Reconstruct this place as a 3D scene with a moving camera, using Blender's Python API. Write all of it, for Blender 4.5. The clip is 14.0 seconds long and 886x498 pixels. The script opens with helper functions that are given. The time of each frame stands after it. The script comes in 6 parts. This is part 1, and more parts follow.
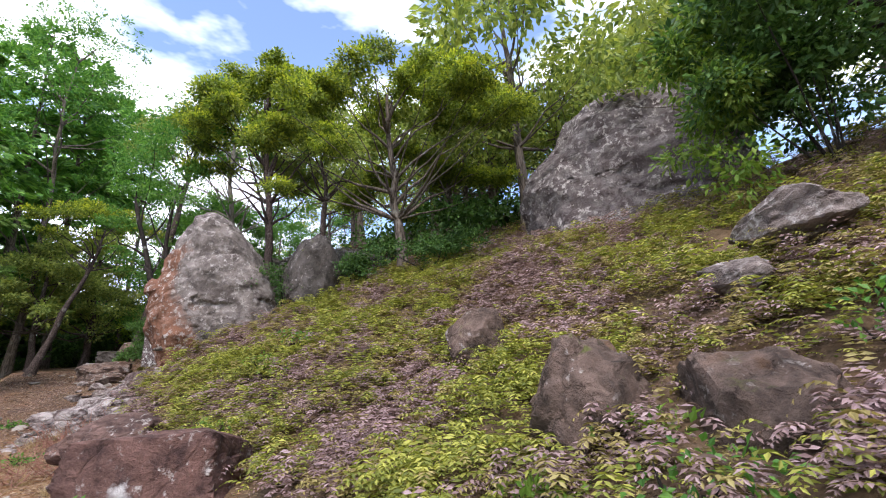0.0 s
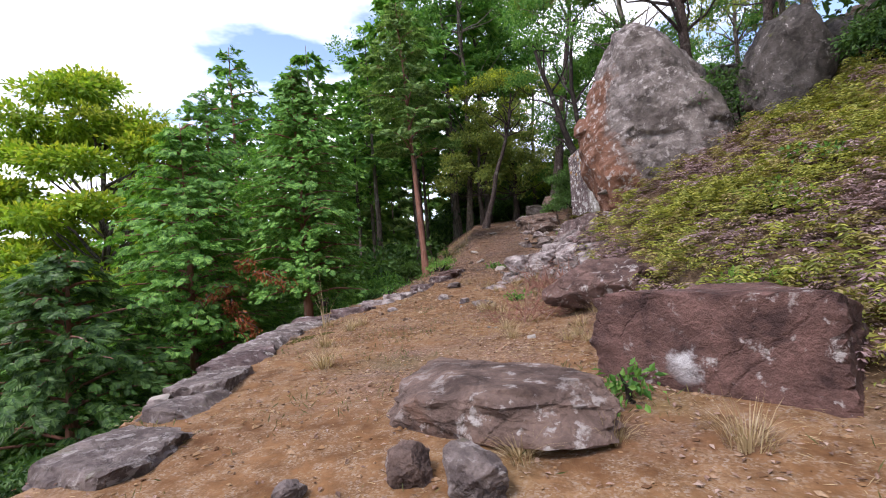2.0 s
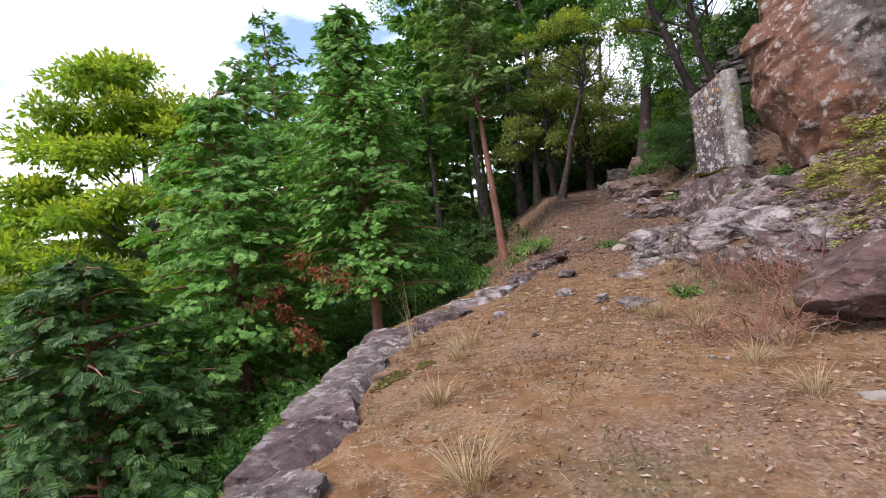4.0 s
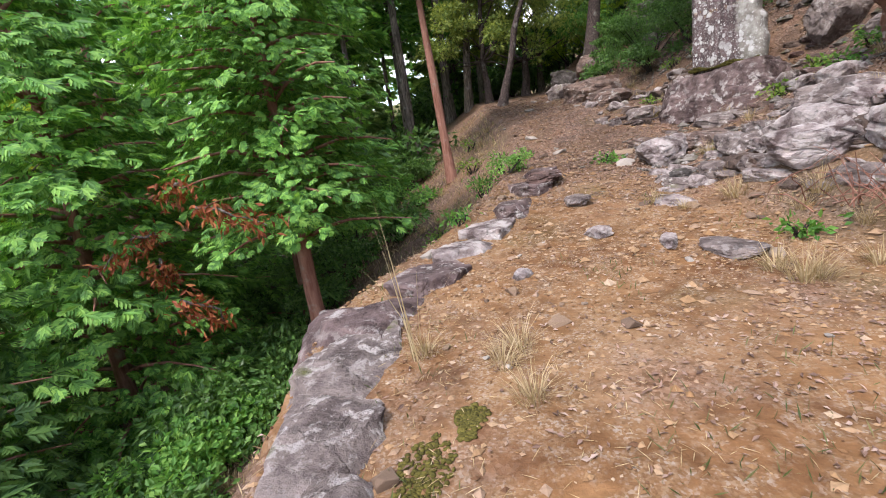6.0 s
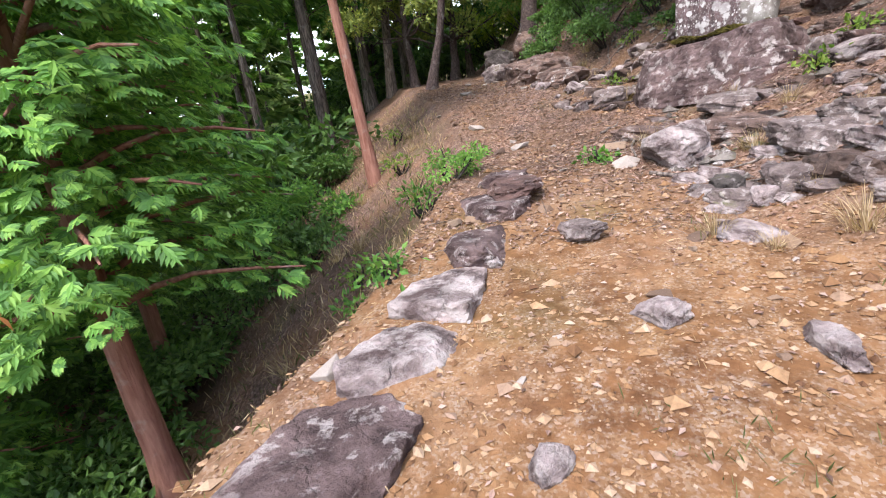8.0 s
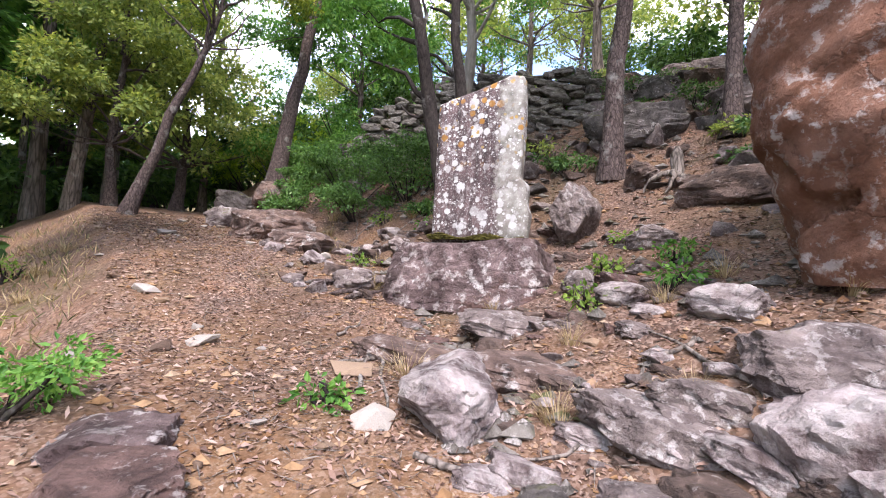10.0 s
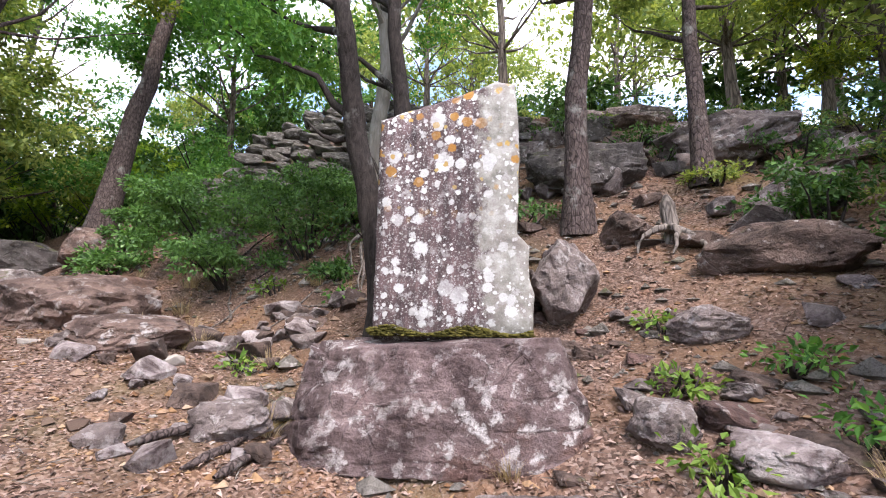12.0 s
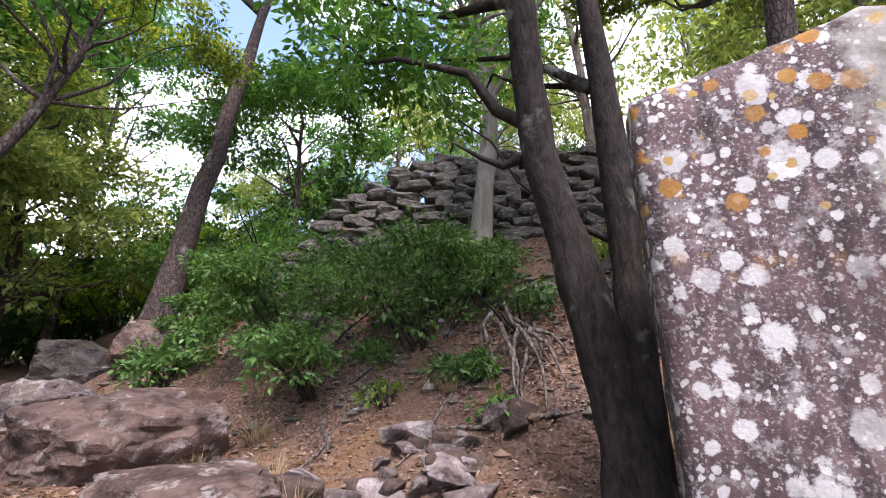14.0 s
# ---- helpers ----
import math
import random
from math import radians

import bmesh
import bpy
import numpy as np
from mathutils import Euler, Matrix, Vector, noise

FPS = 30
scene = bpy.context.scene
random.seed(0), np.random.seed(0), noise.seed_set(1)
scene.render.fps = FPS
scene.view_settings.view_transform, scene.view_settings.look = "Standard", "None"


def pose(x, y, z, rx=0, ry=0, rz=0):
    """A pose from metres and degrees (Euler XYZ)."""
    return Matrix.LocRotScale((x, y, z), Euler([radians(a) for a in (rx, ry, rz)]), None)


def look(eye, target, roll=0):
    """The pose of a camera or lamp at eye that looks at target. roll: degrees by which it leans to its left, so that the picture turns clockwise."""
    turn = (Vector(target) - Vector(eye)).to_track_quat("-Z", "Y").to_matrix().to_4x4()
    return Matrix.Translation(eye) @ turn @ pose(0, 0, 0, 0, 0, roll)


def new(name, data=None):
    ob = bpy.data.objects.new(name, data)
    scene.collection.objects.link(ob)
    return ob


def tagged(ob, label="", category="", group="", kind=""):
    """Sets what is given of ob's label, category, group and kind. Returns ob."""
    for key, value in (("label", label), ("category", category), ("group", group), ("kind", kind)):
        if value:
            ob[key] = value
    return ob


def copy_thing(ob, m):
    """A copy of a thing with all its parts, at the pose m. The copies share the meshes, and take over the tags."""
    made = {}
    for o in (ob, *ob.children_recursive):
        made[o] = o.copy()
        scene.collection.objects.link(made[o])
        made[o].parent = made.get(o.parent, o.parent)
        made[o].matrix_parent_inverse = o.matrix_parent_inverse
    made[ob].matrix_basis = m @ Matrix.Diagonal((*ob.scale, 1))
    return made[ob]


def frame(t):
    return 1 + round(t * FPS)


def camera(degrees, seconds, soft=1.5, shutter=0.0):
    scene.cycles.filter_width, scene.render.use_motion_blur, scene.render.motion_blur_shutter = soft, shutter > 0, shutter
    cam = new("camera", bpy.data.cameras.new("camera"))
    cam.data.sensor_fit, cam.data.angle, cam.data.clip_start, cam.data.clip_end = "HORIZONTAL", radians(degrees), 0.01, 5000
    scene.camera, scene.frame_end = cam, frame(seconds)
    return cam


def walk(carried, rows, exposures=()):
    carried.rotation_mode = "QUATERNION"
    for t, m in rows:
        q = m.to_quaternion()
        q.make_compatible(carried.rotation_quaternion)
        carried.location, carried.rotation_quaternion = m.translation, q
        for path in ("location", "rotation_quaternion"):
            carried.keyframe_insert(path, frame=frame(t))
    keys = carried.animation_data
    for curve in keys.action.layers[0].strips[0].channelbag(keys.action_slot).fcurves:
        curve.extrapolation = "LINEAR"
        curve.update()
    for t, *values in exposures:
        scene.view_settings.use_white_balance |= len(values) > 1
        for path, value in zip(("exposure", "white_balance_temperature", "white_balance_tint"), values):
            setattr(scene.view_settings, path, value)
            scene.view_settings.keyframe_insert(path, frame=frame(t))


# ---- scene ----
cam = camera(89.2, 14.0, soft=1.0, shutter=0.06)
# seconds, eye, target, roll
PATH = [
    (0, (-0.068, -0.257, 1.025), (0.845, 1.425, 1.604), -4.9),
    (0.5, (-0.331, 0.317, 1.072), (0.398, 2.121, 1.534), -10.0),
    (1, (-0.643, 0.975, 1.157), (0.052, 2.776, 1.682), -4.4),
    (1.1, (-0.708, 1.097, 1.167), (-0.073, 2.926, 1.667), -3.6),
    (1.4, (-0.888, 1.42, 1.106), (-0.768, 3.385, 1.459), -5.4),
    (1.5, (-0.914, 1.532, 1.106), (-1.019, 3.506, 1.41), -5.6),
    (2, (-1.306, 2.04, 1.125), (-1.941, 3.936, 1.192), -4.6),
    (2.5, (-1.738, 2.617, 1.221), (-2.472, 4.477, 1.263), -13.9),
    (2.7, (-1.874, 2.841, 1.199), (-2.691, 4.666, 1.232), -12.6),
    (4.8, (-4.015, 5.097, 1.508), (-4.634, 6.997, 1.443), -1.1),
    (5, (-4.126, 5.333, 1.529), (-4.56, 7.284, 1.464), -3.3),
    (5.5, (-4.549, 5.852, 1.576), (-5.003, 7.779, 1.292), -15.5),
    (6, (-5.099, 6.445, 1.543), (-5.584, 8.337, 1.112), -8.8),
    (6.5, (-5.324, 7.135, 1.595), (-5.807, 8.997, 1.049), -15.6),
    (7, (-5.498, 7.822, 1.55), (-5.828, 9.691, 0.918), -13.3),
    (7.5, (-5.614, 8.507, 1.563), (-5.908, 10.384, 0.938), -13.6),
    (8, (-5.585, 9.18, 1.595), (-5.766, 11.102, 1.074), -9.3),
    (8.5, (-5.5, 9.816, 1.658), (-5.193, 11.79, 1.55), 1.5),
    (9, (-5.22, 10.439, 1.666), (-4.625, 12.348, 1.689), 1.5),
    (9.2, (-5.155, 10.686, 1.676), (-4.526, 12.584, 1.709), 2.6),
    (11.3, (-4.324, 13.352, 2.255), (-2.878, 14.731, 2.348), -2.7),
    (11.5, (-4.253, 13.595, 2.292), (-2.792, 14.958, 2.381), -2.7),
    (12, (-4.284, 14.28, 2.472), (-2.915, 15.708, 2.766), 0.4),
    (12.5, (-4.012, 14.922, 2.568), (-2.74, 16.431, 2.894), -2.0),
    (13, (-3.97, 15.516, 2.739), (-2.765, 17.016, 3.285), -2.6),
    (13.5, (-3.897, 16.099, 2.749), (-2.731, 17.622, 3.313), -1.5),
    (14, (-3.931, 16.685, 2.902), (-2.755, 18.186, 3.506), -1.7),
]
# the lens opens up over the bare clay and under the trees
EXPOSURES = [(0.0, 1.4, 6400, 16), (2.5, 1.2, 6450, 21), (5.0, 1.2, 6500, 17), (5.5, 1.45, 6500, 16), (6.0, 1.72, 6500, 16), (7.0, 2.02, 6500, 17), (8.0, 2.06, 6450, 19), (9.0, 2.2, 6350, 22), (11.5, 2.12, 6350, 20), (12.5, 2.22, 6300, 19), (13.5, 2.22, 6300, 24), (14.0, 1.95, 6300, 26)]
walk(cam, [(t, look(eye, target, roll)) for t, eye, target, roll in PATH], EXPOSURES)

# ---- sky and sun ----
SUN_UP, SUN_WAY = 55.0, 204.0  # elevation; bearing from +y, clockwise
world = bpy.data.worlds.new("sky")
scene.world = world
world.use_nodes = True
wn, wl = world.node_tree.nodes, world.node_tree.links
sky = wn.new("ShaderNodeTexSky")
sky.sky_type, sky.sun_disc = "NISHITA", False
sky.sun_elevation, sky.sun_rotation = radians(SUN_UP), radians(SUN_WAY)
coord = wn.new("ShaderNodeTexCoord")
stretch = wn.new("ShaderNodeMapping")
stretch.inputs["Scale"].default_value = (1.0, 1.0, 2.4)
stretch.inputs["Location"].default_value = (0.35, 0.2, 0.1)
clouds = wn.new("ShaderNodeTexNoise")
clouds.inputs["Scale"].default_value, clouds.inputs["Detail"].default_value, clouds.inputs["Roughness"].default_value = 1.9, 6.0, 0.55
cover = wn.new("ShaderNodeValToRGB")
cover.color_ramp.elements[0].position, cover.color_ramp.elements[1].position = 0.43, 0.56
blend = wn.new("ShaderNodeMixRGB")
blend.inputs["Color2"].default_value = (6.2, 6.6, 7.2, 1)
wl.new(coord.outputs["Generated"], stretch.inputs["Vector"])
wl.new(stretch.outputs["Vector"], clouds.inputs["Vector"])
wl.new(clouds.outputs["Fac"], cover.inputs["Fac"])
wl.new(cover.outputs["Color"], blend.inputs["Fac"])
wl.new(sky.outputs["Color"], blend.inputs["Color1"])
wl.new(blend.outputs["Color"], wn["Background"].inputs["Color"])
wn["Background"].inputs["Strength"].default_value = 0.15
sun = new("sun", bpy.data.lights.new("sun", "SUN"))
sun.data.energy, sun.data.angle, sun.data.color = 1.6, radians(14), (1.0, 0.95, 0.87)
sun.matrix_world = look((0, 0, 60), Vector((0, 0, 60)) - 10 * Vector((math.sin(radians(SUN_WAY)) * math.cos(radians(SUN_UP)), math.cos(radians(SUN_WAY)) * math.cos(radians(SUN_UP)), math.sin(radians(SUN_UP)))))


# ---- the lie of the land ----
def value_noise(x, y, seed=0):
    """Smooth noise in 0..1 over the plan, one bump a metre."""
    x, y = np.asarray(x, float), np.asarray(y, float)
    xi, yi = np.floor(x).astype(np.int64), np.floor(y).astype(np.int64)
    fx, fy = x - xi, y - yi
    fx, fy = fx * fx * (3 - 2 * fx), fy * fy * (3 - 2 * fy)

    def lattice(a, b):
        v = (a * 374761393 + b * 668265263 + seed * 1442695041) & 0xFFFFFFFF
        v = ((v ^ (v >> 13)) * 1274126177) & 0xFFFFFFFF
        return ((v ^ (v >> 16)) & 0xFFFF) / 65535.0

    top = lattice(xi, yi) * (1 - fx) + lattice(xi + 1, yi) * fx
    low = lattice(xi, yi + 1) * (1 - fx) + lattice(xi + 1, yi + 1) * fx
    return top * (1 - fy) + low * fy


def fbm(x, y, octaves=4, seed=0):
    total, amp, size = 0.0, 0.5, 1.0
    for k in range(octaves):
        total = total + amp * (value_noise(np.asarray(x) * size + 17.3 * k, np.asarray(y) * size - 9.1 * k, seed + k) - 0.5)
        amp, size = amp * 0.5, size * 2.03
    return total


# cross-sections: y, path height, x of the outer edge, x of the hill's foot, rise 3 m in, rise 8 m in
SECTIONS = np.array([
    (-40.0, -4.0, -5.0, 2.0, 1.3, 4.0),
    (-6.0, -0.75, -4.5, 1.8, 1.2, 4.0),
    (0.0, -0.33, -4.0, 0.9, 1.2, 4.2),
    (4.0, -0.04, -4.8, 0.4, 1.1, 4.2),
    (6.0, 0.06, -5.8, -0.2, 1.1, 4.0),
    (8.3, 0.12, -6.8, -1.3, 1.6, 3.9),
    (10.2, 0.17, -7.3, -2.4, 1.95, 4.0),
    (12.2, 0.38, -6.6, -3.4, 2.2, 4.1),
    (14.2, 0.78, -6.0, -3.2, 1.4, 3.9),
    (16.8, 1.15, -5.7, -2.2, 1.6, 5.3),
    (20.0, 2.05, -6.0, -2.2, 1.95, 5.3),
    (23.0, 2.42, -6.8, -3.2, 2.3, 5.6),
    (26.5, 3.05, -7.5, -4.2, 2.6, 5.5),
    (32.0, 3.65, -9.0, -5.0, 2.4, 6.0),
    (60.0, 6.00, -9.0, -5.0, 2.4, 6.0),
])


def section(y):
    """Path height, edge, foot and rises at y, eased between the cross-sections."""
    y = np.asarray(y, float)
    out = []
    for c in range(1, 6):
        a = np.interp(y - 0.6, SECTIONS[:, 0], SECTIONS[:, c])
        b = np.interp(y + 0.6, SECTIONS[:, 0], SECTIONS[:, c])
        out.append((a + b + 2 * np.interp(y, SECTIONS[:, 0], SECTIONS[:, c])) / 4)
    return out


def smooth_ground(x, y):
    x, y = np.asarray(x, float), np.asarray(y, float)
    pz, edge, foot, r1, r2 = section(y)
    d = np.maximum(x - foot, 0)
    far = np.maximum(d - 8, 0)
    rise = np.where(d < 3, r1 * d / 3, r1 + (r2 - r1) * (np.minimum(d, 8) - 3) / 5) + 9.0 * (1 - np.exp(-far / 22))
    rise = rise * (d / (d + 0.25))
    e = np.maximum(edge - x, 0)
    steep = np.interp(y, [-5, 8, 11, 16], [0.9, 0.9, 0.32, 0.12])
    drop = steep * (1 - np.exp(-e / 0.25)) + 0.55 * np.minimum(e, 9) + 14 * (1 - np.exp(-np.maximum(e - 9, 0) / 50)) + np.interp(y, [6, 9, 12.5, 15.5], [0, 0.8, 0.7, 0]) * (1 - np.exp(-e / 1.1))
    away = np.maximum(np.hypot(x + 4, y - 10) - 58, 0)
    return pz + rise - drop + (12 + 0.5 * drop) * (1 - np.exp(-away / 16))


def ground_z(x, y):
    x, y = np.asarray(x, float), np.asarray(y, float)
    _, edge, foot, _, _ = section(y)
    off = np.clip(np.maximum(x - foot, edge - x) / 1.5, 0, 1)
    lumps = 0.35 * fbm(x * 0.55, y * 0.55, 3, 3) * (0.15 + 0.85 * off) + 0.16 * fbm(x * 1.9, y * 1.9, 3, 8) * (0.25 + 0.75 * off)
    mounds = 0.55 * fbm(x * 1.4, y * 1.4, 2, 5) * np.clip((x - foot - 0.3) / 1.2, 0, 1) * np.clip((12.0 - y) / 2, 0, 1)
    return smooth_ground(x, y) + lumps + mounds + 0.035 * fbm(x * 7, y * 7, 2, 12)


# ---- materials ----
def nodes_of(name):
    m = bpy.data.materials.new(name)
    m.use_nodes = True
    return m, m.node_tree.nodes, m.node_tree.links, m.node_tree.nodes["Principled BSDF"]


def tex_noise(n, l, scale, detail=4.0, rough=0.55, coord=None, distort=0.0):
    t = n.new("ShaderNodeTexNoise")
    t.inputs["Scale"].default_value, t.inputs["Detail"].default_value = scale, detail
    t.inputs["Roughness"].default_value, t.inputs["Distortion"].default_value = rough, distort
    if coord:
        l.new(coord, t.inputs["Vector"])
    return t.outputs["Fac"]


def ramp(n, l, fac, stops):
    r = n.new("ShaderNodeValToRGB")
    e = r.color_ramp.elements
    while len(e) < len(stops):
        e.new(0.5)
    for k, (p, c) in enumerate(stops):
        e[k].position, e[k].color = p, (c, c, c, 1) if isinstance(c, (int, float)) else (*c, 1)
    l.new(fac, r.inputs["Fac"])
    return r.outputs["Color"]


def mix(n, l, fac, a, b, how="MIX"):
    m = n.new("ShaderNodeMixRGB")
    m.blend_type = how
    for socket, value in (("Fac", fac), ("Color1", a), ("Color2", b)):
        if isinstance(value, (int, float)):
            m.inputs[socket].default_value = value if socket == "Fac" else (value, value, value, 1)
        elif isinstance(value, tuple):
            m.inputs[socket].default_value = (*value, 1)
        else:
            l.new(value, m.inputs[socket])
    return m.outputs["Color"]


def bump(n, l, bsdf, height, strength=0.5, distance=0.02):
    b = n.new("ShaderNodeBump")
    b.inputs["Strength"].default_value, b.inputs["Distance"].default_value = strength, distance
    l.new(height, b.inputs["Height"])
    l.new(b.outputs["Normal"], bsdf.inputs["Normal"])


def voronoi(n, l, scale, coord=None, out="Distance", rand=1.0, feature="F1"):
    v = n.new("ShaderNodeTexVoronoi")
    v.feature = feature
    v.inputs["Scale"].default_value, v.inputs["Randomness"].default_value = scale, rand
    if coord:
        l.new(coord, v.inputs["Vector"])
    return v.outputs[out]


def place(n):
    return n.new("ShaderNodeTexCoord").outputs["Object"]


def rock_material(name, dark, light, lichen=0.4, rust=0.0, spots=9.0, rust_colour=(0.2, 0.08, 0.04), moss=0.0, rust_side=0.0, rust_up=0.0, patch=None):
    """Weathered rock: two stone tones, pale crusts of lichen, rusty faces, cracks."""
    m, n, l, bsdf = nodes_of(name)
    p = place(n)
    tone = ramp(n, l, tex_noise(n, l, 2.8, 9, 0.66, p, 0.3), [(0.39, dark), (0.61, light)])
    fine = tex_noise(n, l, 28, 6, 0.7, p)
    tone = mix(n, l, 0.55, tone, ramp(n, l, fine, [(0.25, 0.35), (0.75, 1.0)]), "MULTIPLY")
    if rust:
        where = tex_noise(n, l, 0.62, 6, 0.66, p, 0.4)
        if rust_side:
            axes = n.new("ShaderNodeSeparateXYZ")
            l.new(p, axes.inputs[0])
            more = n.new("ShaderNodeMath")
            more.operation = "MULTIPLY_ADD"
            more.inputs[1].default_value = rust_side
            l.new(axes.outputs["X"], more.inputs[0])
            l.new(where, more.inputs[2])
            higher = n.new("ShaderNodeMath")
            higher.operation = "MULTIPLY_ADD"
            higher.inputs[1].default_value = rust_up
            l.new(axes.outputs["Z"], higher.inputs[0])
            l.new(more.outputs[0], higher.inputs[2])
            where = higher.outputs[0]
        tone = mix(n, l, ramp(n, l, where, [(0.62 - 0.25 * rust, 0.0), (0.72 - 0.25 * rust, 0.85)]), tone, mix(n, l, 0.6, rust_colour, ramp(n, l, fine, [(0.2, 0.3), (0.8, 1.0)]), "MULTIPLY"))
    crack = ramp(n, l, voronoi(n, l, 1.7, mix(n, l, 0.3, p, tex_noise(n, l, 3, 6, 0.7, p)), "Distance", 1.0, "DISTANCE_TO_EDGE"), [(0.0, 0.3), (0.018, 1.0)])
    tone = mix(n, l, 0.28, tone, crack, "MULTIPLY")
    if lichen:
        wob = mix(n, l, 0.09, p, tex_noise(n, l, 14, 4, 0.6, p))
        crust = ramp(n, l, tex_noise(n, l, spots, 7, 0.66, wob), [(0.66 - 0.22 * lichen, 0.0), (0.72 - 0.2 * lichen, 0.9)])
        region = ramp(n, l, tex_noise(n, l, 1.3, 3, 0.5, p), [(0.35, 0.15), (0.6, 1.0)])
        tone = mix(n, l, mix(n, l, 1.0, crust, region, "MULTIPLY"), tone, mix(n, l, fine, (0.35, 0.318, 0.30), (0.53, 0.49, 0.465)))
    if patch:
        apart = n.new("ShaderNodeVectorMath")
        apart.operation = "DISTANCE"
        apart.inputs[1].default_value = patch[:3]
        l.new(mix(n, l, 0.22, p, tex_noise(n, l, 7, 6, 0.7, p)), apart.inputs[0])
        tone = mix(n, l, ramp(n, l, apart.outputs["Value"], [(patch[3] * 0.75, 0.95), (patch[3], 0.0)]), tone, mix(n, l, fine, (0.42, 0.40, 0.40), (0.7, 0.68, 0.68)))
    if moss:
        up = n.new("ShaderNodeSeparateXYZ")
        l.new(n.new("ShaderNodeNewGeometry").outputs["Normal"], up.inputs[0])
        patch = mix(n, l, 1.0, ramp(n, l, up.outputs["Z"], [(0.5, 0.0), (0.8, 1.0)]), ramp(n, l, tex_noise(n, l, 2.5, 5, 0.6, p), [(0.6 - 0.3 * moss, 0.0), (0.7 - 0.3 * moss, 0.9)]), "MULTIPLY")
        tone = mix(n, l, patch, tone, (0.079, 0.086, 0.018))
    l.new(tone, bsdf.inputs["Base Color"])
    bsdf.inputs["Roughness"].default_value = 0.92
    bsdf.inputs["Specular IOR Level"].default_value = 0.25
    chips = voronoi(n, l, 5.0, mix(n, l, 0.2, p, tex_noise(n, l, 3, 4, 0.6, p)), "Distance")
    h = mix(n, l, 0.45, mix(n, l, 0.4, tex_noise(n, l, 5, 12, 0.68, p), chips), mix(n, l, 0.35, fine, crack))
    bump(n, l, bsdf, h, 1.0, 0.13)
    return m


